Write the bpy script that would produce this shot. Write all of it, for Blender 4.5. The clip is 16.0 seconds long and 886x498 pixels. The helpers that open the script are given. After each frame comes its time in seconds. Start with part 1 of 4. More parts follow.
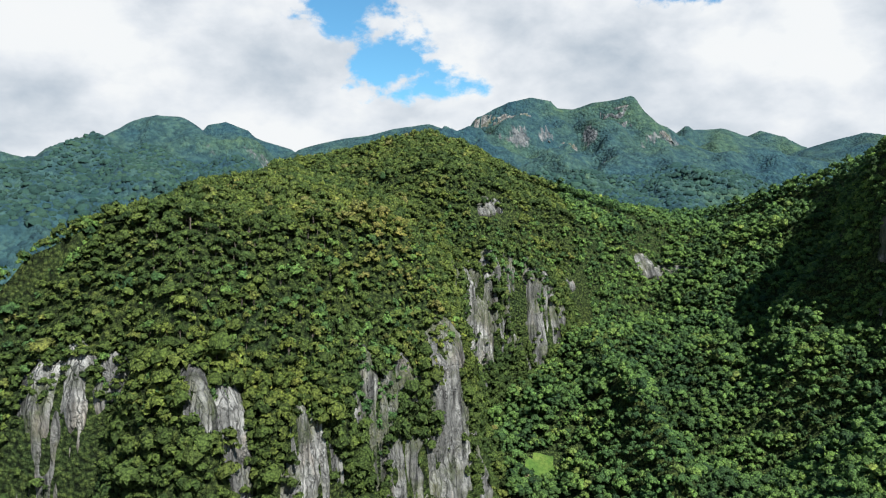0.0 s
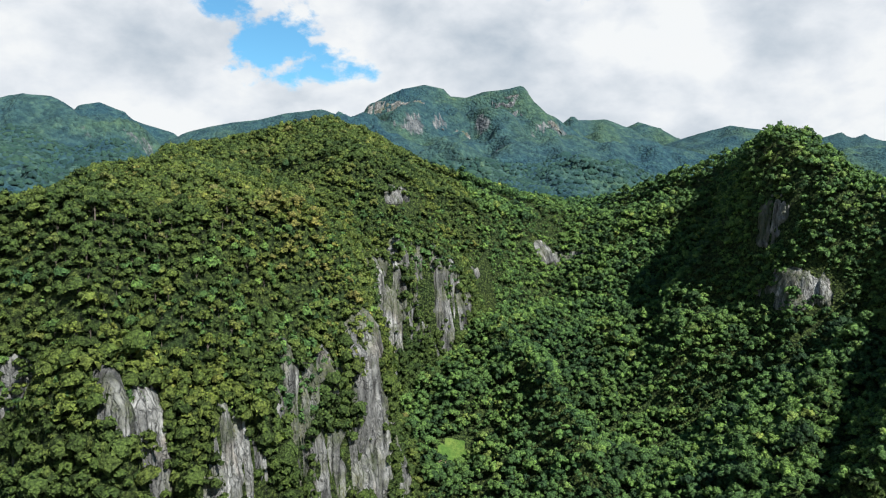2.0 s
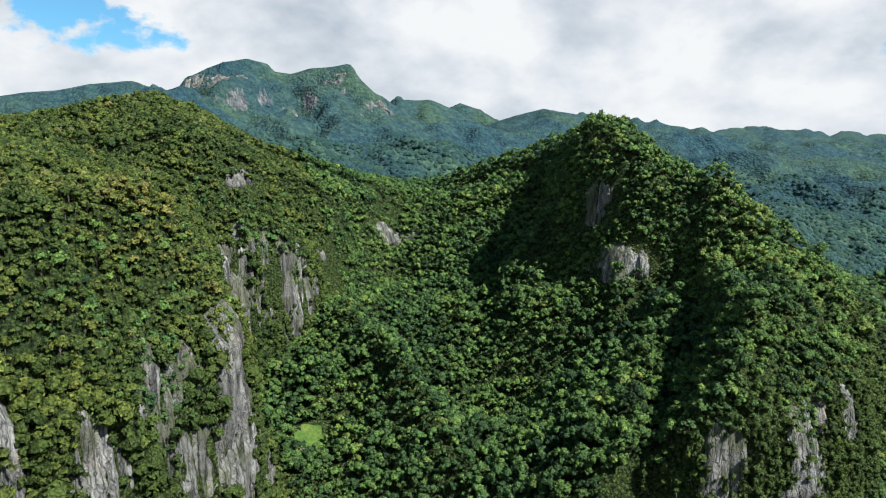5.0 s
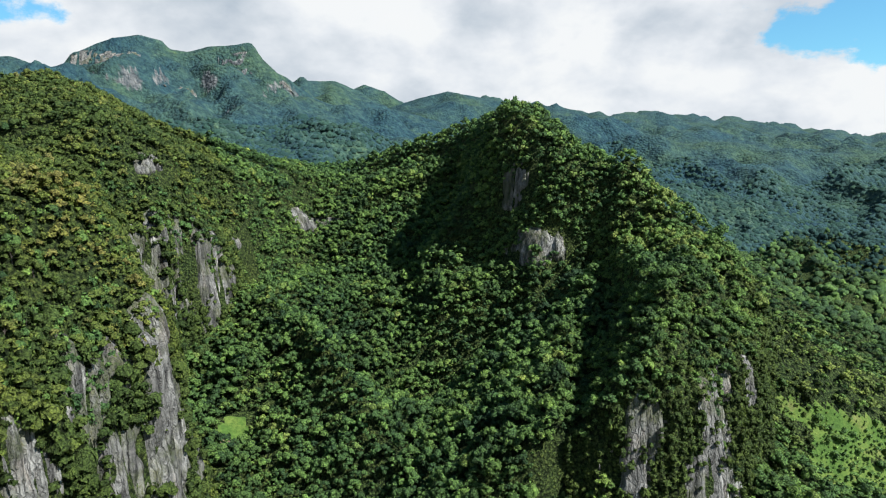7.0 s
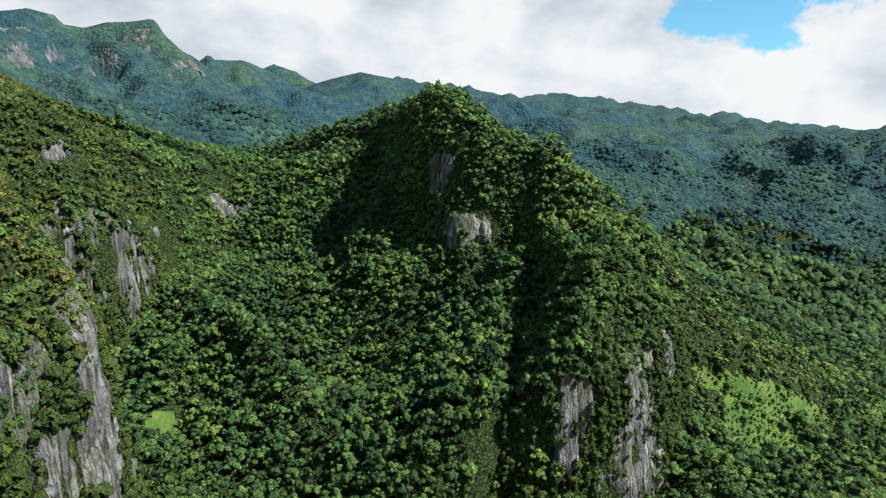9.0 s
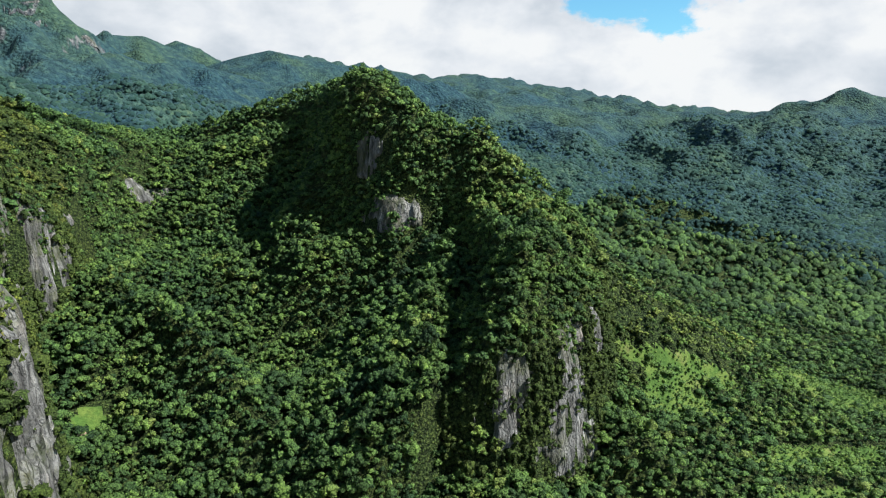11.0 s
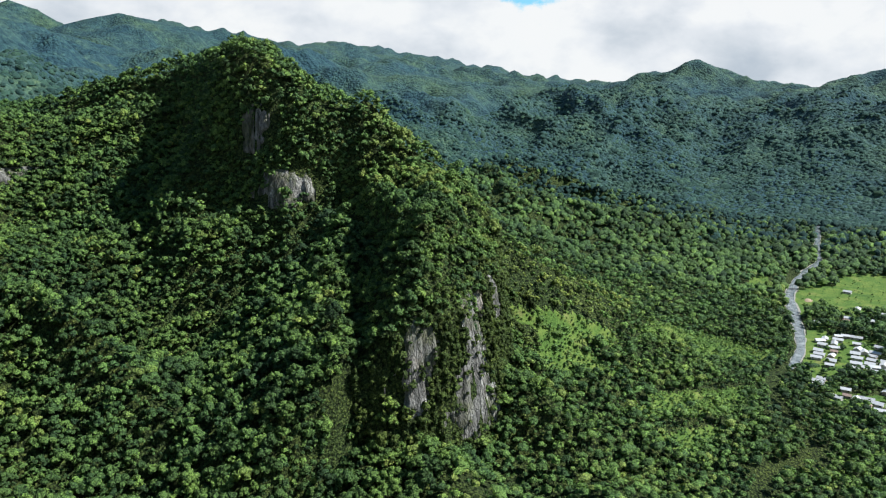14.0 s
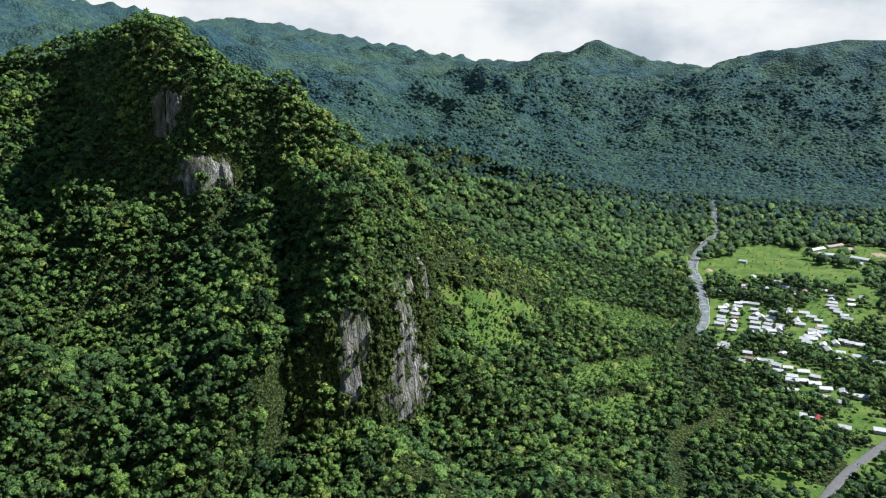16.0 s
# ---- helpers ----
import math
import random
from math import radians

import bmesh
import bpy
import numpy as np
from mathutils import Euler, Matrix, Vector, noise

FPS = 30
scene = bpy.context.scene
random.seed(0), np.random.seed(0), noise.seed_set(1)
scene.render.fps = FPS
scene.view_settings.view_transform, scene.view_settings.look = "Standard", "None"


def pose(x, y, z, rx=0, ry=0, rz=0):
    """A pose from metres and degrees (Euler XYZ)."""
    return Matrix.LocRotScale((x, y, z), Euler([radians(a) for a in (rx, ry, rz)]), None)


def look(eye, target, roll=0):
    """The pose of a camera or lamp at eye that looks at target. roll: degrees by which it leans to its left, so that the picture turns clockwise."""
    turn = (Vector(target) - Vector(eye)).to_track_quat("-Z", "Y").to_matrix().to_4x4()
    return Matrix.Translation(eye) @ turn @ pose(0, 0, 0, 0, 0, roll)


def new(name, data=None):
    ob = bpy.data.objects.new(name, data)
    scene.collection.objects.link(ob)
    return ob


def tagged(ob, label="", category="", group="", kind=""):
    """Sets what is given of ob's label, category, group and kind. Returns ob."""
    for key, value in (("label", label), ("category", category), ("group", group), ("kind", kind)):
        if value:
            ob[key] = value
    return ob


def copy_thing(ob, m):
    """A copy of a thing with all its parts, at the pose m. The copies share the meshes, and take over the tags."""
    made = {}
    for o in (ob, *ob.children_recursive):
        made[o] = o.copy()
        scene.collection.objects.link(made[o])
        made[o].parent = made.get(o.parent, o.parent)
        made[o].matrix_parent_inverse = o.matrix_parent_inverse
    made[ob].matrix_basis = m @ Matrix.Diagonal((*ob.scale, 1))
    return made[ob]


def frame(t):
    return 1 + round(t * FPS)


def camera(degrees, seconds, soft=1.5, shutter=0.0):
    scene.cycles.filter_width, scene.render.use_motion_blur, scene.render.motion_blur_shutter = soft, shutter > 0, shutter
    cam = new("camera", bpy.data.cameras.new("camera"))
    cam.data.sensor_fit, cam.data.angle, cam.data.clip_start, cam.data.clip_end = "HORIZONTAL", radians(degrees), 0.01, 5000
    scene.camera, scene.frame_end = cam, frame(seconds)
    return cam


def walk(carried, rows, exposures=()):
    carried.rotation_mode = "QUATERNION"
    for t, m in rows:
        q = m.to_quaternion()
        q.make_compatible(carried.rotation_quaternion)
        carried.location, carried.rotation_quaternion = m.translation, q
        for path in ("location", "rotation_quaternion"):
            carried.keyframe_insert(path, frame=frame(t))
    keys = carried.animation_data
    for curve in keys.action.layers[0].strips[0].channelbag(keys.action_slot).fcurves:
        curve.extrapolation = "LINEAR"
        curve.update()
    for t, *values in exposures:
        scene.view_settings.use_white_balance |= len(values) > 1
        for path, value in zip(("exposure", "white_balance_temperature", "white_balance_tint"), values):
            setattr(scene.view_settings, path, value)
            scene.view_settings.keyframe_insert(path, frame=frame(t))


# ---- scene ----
cam = camera(64.72, 16.0, 1.15)
PATH = [
    (0.0, -0.00, 0.00, 249.00, 87.29, -0.04, 0.00),
    (0.5, -3.73, 0.17, 249.37, 87.01, -0.05, -2.33),
    (1.0, -7.48, 0.47, 249.73, 86.74, -0.07, -4.60),
    (1.5, -11.20, 1.05, 250.05, 86.47, -0.09, -6.80),
    (2.0, -14.84, 1.69, 250.49, 86.20, -0.07, -9.02),
    (2.5, -18.34, 2.08, 251.00, 85.91, -0.07, -11.24),
    (3.0, -21.81, 2.19, 251.60, 85.63, -0.08, -13.44),
    (3.5, -25.14, 2.14, 252.35, 85.35, -0.08, -15.97),
    (4.0, -28.64, 2.26, 253.08, 85.05, -0.07, -18.50),
    (4.5, -31.97, 2.67, 253.97, 84.74, -0.03, -21.05),
    (7.0, -49.77, 6.59, 257.87, 82.94, 0.04, -31.31),
    (7.5, -52.39, 7.83, 258.85, 82.56, 0.12, -33.15),
    (8.0, -55.26, 8.91, 259.55, 82.17, 0.14, -34.92),
    (8.5, -58.43, 9.82, 260.13, 81.79, 0.16, -36.67),
    (9.0, -61.66, 10.86, 260.72, 81.41, 0.18, -38.44),
    (11.5, -79.95, 18.79, 264.50, 79.39, 0.05, -47.47),
    (12.0, -82.63, 20.48, 265.13, 78.96, 0.04, -49.24),
    (12.5, -85.36, 22.13, 265.75, 78.53, 0.04, -50.99),
    (13.0, -88.12, 24.07, 266.39, 78.12, 0.06, -52.74),
    (13.5, -90.51, 26.41, 266.93, 77.73, 0.06, -54.50),
    (14.0, -92.60, 29.08, 267.34, 77.32, 0.03, -56.33),
    (14.5, -94.39, 31.93, 267.79, 76.91, 0.01, -58.22),
    (15.0, -96.20, 34.88, 268.34, 76.50, -0.02, -60.13),
    (15.5, -98.11, 37.91, 268.85, 76.09, -0.07, -62.03),
    (16.0, -100.05, 40.87, 269.50, 75.67, -0.12, -63.96),
]
walk(cam, [(t, pose(x, y, z, tilt, roll, yaw)) for t, x, y, z, tilt, roll, yaw in PATH])

# ---- sky, sun and exposure ----
SUN_AZ, SUN_EL = 144.0, 49.0          # degrees clockwise from +y, and above the horizon
CLOUD_GLOW = 10.0
# gaps of blue between the clouds: bearing, height, half width and half height in degrees
CLEAR_SKY = [(-8.5, 16.0, 4.2, 4.0), (-5.0, 12.5, 4.4, 2.4), (-1.0, 10.2, 3.4, 1.3), (19.0, 4.6, 1.3, 0.7), (17.0, 18.0, 5.0, 2.2), (64.0, 10.5, 7.5, 2.8), (57.0, 15.0, 9.0, 3.0), (150.0, 45.0, 40.0, 30.0)]
world = bpy.data.worlds.new("sky")
scene.world = world
world.use_nodes = True
scene.view_settings.exposure = 1.18


def sky_nodes():
    nt = world.node_tree
    nt.nodes.clear()
    N, L = nt.nodes.new, nt.links.new
    out, bg = N("ShaderNodeOutputWorld"), N("ShaderNodeBackground")
    bg.inputs["Strength"].default_value = 0.042
    L(bg.outputs[0], out.inputs[0])
    sky = N("ShaderNodeTexSky")
    sky.sky_type, sky.sun_disc = "NISHITA", False
    sky.sun_elevation, sky.sun_rotation = radians(SUN_EL), radians(SUN_AZ)
    sky.altitude, sky.air_density, sky.dust_density, sky.ozone_density = 300, 1.0, 0.6, 1.5

    def math_node(op, *vals):
        n = N("ShaderNodeMath")
        n.operation = op
        for sock, v in zip(n.inputs, vals):
            if isinstance(v, (int, float)):
                sock.default_value = v
            else:
                L(v, sock)
        return n.outputs[0]

    def smooth(v, a, b, lo=0.0, hi=1.0):
        n = N("ShaderNodeMapRange")
        n.interpolation_type = "SMOOTHSTEP"
        for k, x in zip(("From Min", "From Max", "To Min", "To Max"), (a, b, lo, hi)):
            n.inputs[k].default_value = x
        L(v, n.inputs["Value"])
        return n.outputs[0]

    def cloud_noise(vec, scale, detail, rough, dist=0.0):
        n = N("ShaderNodeTexNoise")
        n.inputs["Scale"].default_value, n.inputs["Detail"].default_value = scale, detail
        n.inputs["Roughness"].default_value, n.inputs["Distortion"].default_value = rough, dist
        L(vec, n.inputs["Vector"])
        return n.outputs[0]

    co, sep, vec = N("ShaderNodeTexCoord"), N("ShaderNodeSeparateXYZ"), N("ShaderNodeCombineXYZ")
    L(co.outputs["Generated"], sep.inputs[0])
    # bearing and height of each direction, in degrees
    az = math_node("MULTIPLY", math_node("ARCTAN2", sep.outputs[0], sep.outputs[1]), 57.3)
    el = math_node("MULTIPLY", math_node("ARCSINE", sep.outputs[2]), 57.3)
    L(math_node("MULTIPLY", az, 0.055), vec.inputs[0])
    L(math_node("MULTIPLY", el, 0.085), vec.inputs[1])
    big = cloud_noise(vec.outputs[0], 2.2, 10, 0.6, 0.1)
    edge = math_node("MULTIPLY", math_node("SUBTRACT", big, 0.5), 7.0)
    gap = None
    for a0, e0, ra, re in CLEAR_SKY:
        u = math_node("DIVIDE", math_node("SUBTRACT", az, a0), ra)
        v = math_node("DIVIDE", math_node("SUBTRACT", el, e0), re)
        r = math_node("SUBTRACT", 1.0, math_node("SQRT", math_node("ADD", math_node("MULTIPLY", u, u), math_node("MULTIPLY", v, v))))
        gap = r if gap is None else math_node("MAXIMUM", gap, r)
    gap = math_node("MAXIMUM", gap, math_node("DIVIDE", math_node("SUBTRACT", el, 26.0), 10.0))
    cover = smooth(math_node("SUBTRACT", edge, math_node("MULTIPLY", gap, 1.25)), -0.55, 0.12)
    far_puff, near_puff = cloud_noise(vec.outputs[0], 1.5, 9, 0.52, 0.1), cloud_noise(vec.outputs[0], 5.0, 8, 0.55, 0.3)
    puff = math_node("ADD", math_node("MULTIPLY", far_puff, 0.84), math_node("MULTIPLY", near_puff, 0.16))
    tone = N("ShaderNodeValToRGB")
    for p, c in ((0.33, (5.6, 6.5, 7.5)), (0.42, (7.4, 8.1, 8.9)), (0.50, (9.2, 9.7, 10.3)), (0.56, (10.5, 10.8, 11.0))):
        x = tone.color_ramp.elements.new(p)
        x.color = (c[0] / 11, c[1] / 11, c[2] / 11, 1)
    L(puff, tone.inputs[0])
    bright = N("ShaderNodeVectorMath")
    bright.operation = "SCALE"
    bright.inputs["Scale"].default_value = CLOUD_GLOW
    L(tone.outputs[0], bright.inputs[0])
    mix = N("ShaderNodeMix")
    mix.data_type = "RGBA"
    L(cover, mix.inputs[0])
    clear = N("ShaderNodeVectorMath")
    clear.operation = "SCALE"
    clear.inputs["Scale"].default_value = 1.4
    L(sky.outputs[0], clear.inputs[0])
    hue = N("ShaderNodeMix")
    hue.data_type, hue.blend_type = "RGBA", "MULTIPLY"
    hue.inputs[0].default_value, hue.inputs[7].default_value = 1.0, (0.62, 1.12, 1.25, 1)
    L(clear.outputs[0], hue.inputs[6])
    L(hue.outputs[2], mix.inputs[6])
    L(bright.outputs[0], mix.inputs[7])
    L(mix.outputs[2], bg.inputs[0])


sky_nodes()
lamp = bpy.data.lights.new("sun", "SUN")
lamp.energy, lamp.angle, lamp.color = 5.0, radians(0.53), (1.0, 0.99, 0.965)
sun = new("sun", lamp)
a, e = radians(SUN_AZ), radians(SUN_EL)
sun.matrix_world = look((0, 0, 900), Vector((0, 0, 900)) - Vector((math.sin(a) * math.cos(e), math.cos(a) * math.cos(e), math.sin(e))))

# ---- materials ----
def material(name):
    m = bpy.data.materials.new(name)
    m.use_nodes = True
    nt = m.node_tree
    b = nt.nodes["Principled BSDF"]
    return m, nt, b


def noise_node(nt, scale, detail=4, rough=0.55, vec=None, dist=0.0):
    n = nt.nodes.new("ShaderNodeTexNoise")
    n.inputs["Scale"].default_value, n.inputs["Detail"].default_value, n.inputs["Roughness"].default_value = scale, detail, rough
    n.inputs["Distortion"].default_value = dist
    if vec:
        nt.links.new(vec, n.inputs["Vector"])
    return n.outputs[0]


def ramp(nt, fac, *stops):
    r = nt.nodes.new("ShaderNodeValToRGB")
    while len(r.color_ramp.elements) < len(stops):
        r.color_ramp.elements.new(0.5)
    for el, (p, c) in zip(r.color_ramp.elements, stops):
        el.position, el.color = p, (*c, 1)
    nt.links.new(fac, r.inputs[0])
    return r.outputs[0]


def blend(nt, fac, a, b, mode="MIX"):
    m = nt.nodes.new("ShaderNodeMix")
    m.data_type, m.blend_type = "RGBA", mode
    for sock, v in ((m.inputs[0], fac), (m.inputs[6], a), (m.inputs[7], b)):
        if isinstance(v, (int, float)):
            sock.default_value = v
        elif isinstance(v, tuple):
            sock.default_value = (*v, 1)
        else:
            nt.links.new(v, sock)
    return m.outputs[2]


def place(nt, scale=(1, 1, 1)):
    """World position, stretched."""
    g, mp = nt.nodes.new("ShaderNodeNewGeometry"), nt.nodes.new("ShaderNodeMapping")
    mp.inputs["Scale"].default_value = scale
    nt.links.new(g.outputs["Position"], mp.inputs["Vector"])
    return mp.outputs[0]


def bump(nt, b, height, strength, distance):
    n = nt.nodes.new("ShaderNodeBump")
    n.inputs["Strength"].default_value, n.inputs["Distance"].default_value = strength, distance
    nt.links.new(height, n.inputs["Height"])
    nt.links.new(n.outputs[0], b.inputs["Normal"])


def leaf_clusters(nt, scale):
    """Distance to the nearest of many scattered leaf clusters, with wavering edges."""
    warp, at, vo = nt.nodes.new("ShaderNodeTexNoise"), nt.nodes.new("ShaderNodeVectorMath"), nt.nodes.new("ShaderNodeTexVoronoi")
    warp.inputs["Scale"].default_value, warp.inputs["Detail"].default_value = scale * 1.6, 3
    nt.links.new(place(nt), warp.inputs["Vector"])
    at.operation = "MULTIPLY_ADD"
    nt.links.new(warp.outputs["Color"], at.inputs[0])
    at.inputs[1].default_value = (0.9 / scale,) * 3
    nt.links.new(place(nt), at.inputs[2])
    vo.inputs["Scale"].default_value = scale
    nt.links.new(at.outputs[0], vo.inputs["Vector"])
    return vo.outputs["Distance"]


def foliage(name, dark, mid, light, odd, gloss=0.7, even=0.0):
    """Leaves: tint by tree (attribute) and by spray (island), broad drift over the hills."""
    m, nt, b = material(name)
    at = nt.nodes.new("ShaderNodeAttribute")
    at.attribute_name = "tint"
    g = nt.nodes.new("ShaderNodeNewGeometry")
    drift = noise_node(nt, 0.012, 3, 0.6, place(nt))
    tree = ramp(nt, at.outputs["Fac"], (0.0, dark), (0.45, mid), (0.82, light), (1.0, odd))
    spray = ramp(nt, g.outputs["Random Per Island"], (0.0, (0.74, 0.75, 0.76)), (0.6, (1, 1, 1)), (1.0, (1.24, 1.22, 1.08)))
    c = blend(nt, 1.0 - even, tree, spray, "MULTIPLY")
    wash = ramp(nt, drift, (0.3, (0.82, 0.91, 0.95)), (0.7, (1.16, 1.07, 0.87)))
    c = blend(nt, 1.0, c, wash, "MULTIPLY")
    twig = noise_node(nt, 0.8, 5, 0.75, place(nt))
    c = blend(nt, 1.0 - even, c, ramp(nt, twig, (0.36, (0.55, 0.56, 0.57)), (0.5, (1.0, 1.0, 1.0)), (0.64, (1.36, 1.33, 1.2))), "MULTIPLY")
    # leaf clusters about a metre across, with gap shade put into the colour
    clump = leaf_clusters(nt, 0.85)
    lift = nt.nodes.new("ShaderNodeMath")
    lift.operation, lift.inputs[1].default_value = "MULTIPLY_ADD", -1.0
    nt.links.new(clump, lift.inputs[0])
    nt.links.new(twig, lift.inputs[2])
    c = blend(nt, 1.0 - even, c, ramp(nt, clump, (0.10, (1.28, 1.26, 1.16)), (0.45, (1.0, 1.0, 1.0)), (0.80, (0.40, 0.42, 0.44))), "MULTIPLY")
    nt.links.new(c, b.inputs["Base Color"])
    bump(nt, b, lift.outputs[0], 0.9 - 0.5 * even, 1.0)
    b.inputs["Roughness"].default_value = gloss
    b.inputs["Specular IOR Level"].default_value = 0.12
    t = nt.nodes.new("ShaderNodeBsdfTranslucent")
    nt.links.new(blend(nt, 1.0, c, (1.0, 1.1, 0.7), "MULTIPLY"), t.inputs[0])
    mix = nt.nodes.new("ShaderNodeMixShader")
    mix.inputs[0].default_value = 0.22
    nt.links.new(b.outputs[0], mix.inputs[1])
    nt.links.new(t.outputs[0], mix.inputs[2])
    nt.links.new(mix.outputs[0], nt.nodes["Material Output"].inputs[0])
    return m


def make_rock():
    m, nt, b = material("limestone")
    streak = noise_node(nt, 1.0, 5, 0.55, place(nt, (0.26, 0.26, 0.03)), 0.3)
    fine = noise_node(nt, 1.0, 6, 0.68, place(nt, (0.9, 0.9, 0.5)))
    blotch = noise_node(nt, 0.045, 5, 0.62, place(nt))
    tone = noise_node(nt, 1.0, 4, 0.6, place(nt, (0.07, 0.07, 0.03)))
    c = ramp(nt, tone, (0.34, (0.070, 0.070, 0.067)), (0.5, (0.150, 0.150, 0.144)), (0.66, (0.28, 0.279, 0.268)))
    c = blend(nt, 0.85, c, ramp(nt, streak, (0.36, (0.22, 0.22, 0.22)), (0.48, (0.85, 0.85, 0.84)), (0.66, (1.4, 1.4, 1.38))), "MULTIPLY")
    c = blend(nt, 0.75, c, ramp(nt, fine, (0.34, (0.35, 0.35, 0.35)), (0.5, (0.95, 0.95, 0.93)), (0.7, (1.35, 1.33, 1.28))), "MULTIPLY")
    crack = nt.nodes.new("ShaderNodeTexVoronoi")
    crack.feature = "DISTANCE_TO_EDGE"
    crack.inputs["Scale"].default_value = 1.0
    wob = nt.nodes.new("ShaderNodeVectorMath")
    wob.operation = "MULTIPLY_ADD"
    g2 = nt.nodes.new("ShaderNodeTexNoise")
    g2.inputs["Scale"].default_value = 0.35
    nt.links.new(place(nt), g2.inputs["Vector"])
    nt.links.new(g2.outputs["Color"], wob.inputs[0])
    wob.inputs[1].default_value = (0.9, 0.9, 0.22)
    nt.links.new(place(nt, (0.36, 0.36, 0.022)), wob.inputs[2])
    nt.links.new(wob.outputs[0], crack.inputs["Vector"])
    split = ramp(nt, crack.outputs["Distance"], (0.0, (0.14, 0.14, 0.14)), (0.06, (0.55, 0.55, 0.55)), (0.16, (1, 1, 1)))
    c = blend(nt, ramp(nt, tone, (0.42, (0.15, 0.15, 0.15)), (0.6, (0.8, 0.8, 0.8))), c, split, "MULTIPLY")
    rust = noise_node(nt, 1.0, 4, 0.6, place(nt, (0.06, 0.06, 0.025)), 0.4)
    c = blend(nt, ramp(nt, rust, (0.56, (0, 0, 0)), (0.68, (0.6, 0.6, 0.6))), c, blend(nt, 1.0, c, (1.15, 0.94, 0.76), "MULTIPLY"))
    moss = ramp(nt, blotch, (0.48, (0, 0, 0)), (0.60, (1, 1, 1)))
    mm = nt.nodes.new("ShaderNodeMath")
    mm.operation = "MULTIPLY"
    nt.links.new(moss, mm.inputs[0])
    nt.links.new(ramp(nt, fine, (0.35, (0.2, 0.2, 0.2)), (0.6, (1, 1, 1))), mm.inputs[1])
    c = blend(nt, mm.outputs[0], c, ramp(nt, streak, (0.4, (0.040, 0.052, 0.020)), (0.6, (0.085, 0.088, 0.050))))
    nt.links.new(c, b.inputs["Base Color"])
    b.inputs["Roughness"].default_value = 0.92
    b.inputs["Specular IOR Level"].default_value = 0.2
    lift = nt.nodes.new("ShaderNodeMath")
    lift.operation = "MULTIPLY_ADD"
    nt.links.new(split, lift.inputs[0])
    lift.inputs[1].default_value = 0.7
    nt.links.new(fine, lift.inputs[2])
    bump(nt, b, lift.outputs[0], 1.0, 1.2)
    return m


def make_ground():
    m, nt, b = material("undergrowth")
    n1, n2 = noise_node(nt, 0.5, 8, 0.75, place(nt)), noise_node(nt, 0.02, 3, 0.5, place(nt))
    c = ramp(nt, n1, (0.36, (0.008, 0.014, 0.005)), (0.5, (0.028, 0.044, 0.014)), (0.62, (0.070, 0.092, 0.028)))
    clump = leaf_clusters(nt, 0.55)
    # shade between the clusters is painted in by darkening the colour there
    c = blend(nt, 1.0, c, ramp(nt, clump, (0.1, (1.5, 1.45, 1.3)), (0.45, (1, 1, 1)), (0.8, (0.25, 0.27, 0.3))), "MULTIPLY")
    c = blend(nt, 1.0, c, ramp(nt, n2, (0.3, (0.8, 0.9, 0.9)), (0.7, (1.15, 1.1, 0.9))), "MULTIPLY")
    nt.links.new(c, b.inputs["Base Color"])
    b.inputs["Roughness"].default_value = 0.9
    b.inputs["Specular IOR Level"].default_value = 0.1
    lift = nt.nodes.new("ShaderNodeMath")
    lift.operation, lift.inputs[1].default_value = "MULTIPLY_ADD", -1.0
    nt.links.new(clump, lift.inputs[0])
    nt.links.new(n1, lift.inputs[2])
    bump(nt, b, lift.outputs[0], 1.0, 2.0)
    return m


def make_grass():
    m, nt, b = material("grass")
    n1, n2, n3 = noise_node(nt, 0.5, 5, 0.6, place(nt)), noise_node(nt, 0.045, 6, 0.7, place(nt)), noise_node(nt, 3.0, 3, 0.6, place(nt))
    c = ramp(nt, n2, (0.30, (0.026, 0.058, 0.014)), (0.45, (0.050, 0.096, 0.020)), (0.58, (0.084, 0.124, 0.028)), (0.72, (0.125, 0.125, 0.052)))
    c = blend(nt, 0.8, c, ramp(nt, n1, (0.3, (0.6, 0.65, 0.6)), (0.7, (1.25, 1.2, 1.1))), "MULTIPLY")
    nt.links.new(c, b.inputs["Base Color"])
    b.inputs["Roughness"].default_value = 0.85
    b.inputs["Specular IOR Level"].default_value = 0.08
    bump(nt, b, n1, 0.8, 0.9)
    return m


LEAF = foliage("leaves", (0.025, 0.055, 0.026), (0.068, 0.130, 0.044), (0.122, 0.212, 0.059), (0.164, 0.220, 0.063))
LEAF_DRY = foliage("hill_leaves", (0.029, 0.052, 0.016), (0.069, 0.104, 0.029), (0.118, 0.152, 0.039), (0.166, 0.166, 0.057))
# far crowns: blue distance haze put into the colour, contrast lowered
LEAF_HAZED = foliage("haze_tinted_leaves", (0.015, 0.038, 0.038), (0.023, 0.056, 0.052), (0.034, 0.075, 0.060), (0.046, 0.088, 0.060), 0.9, 0.65)


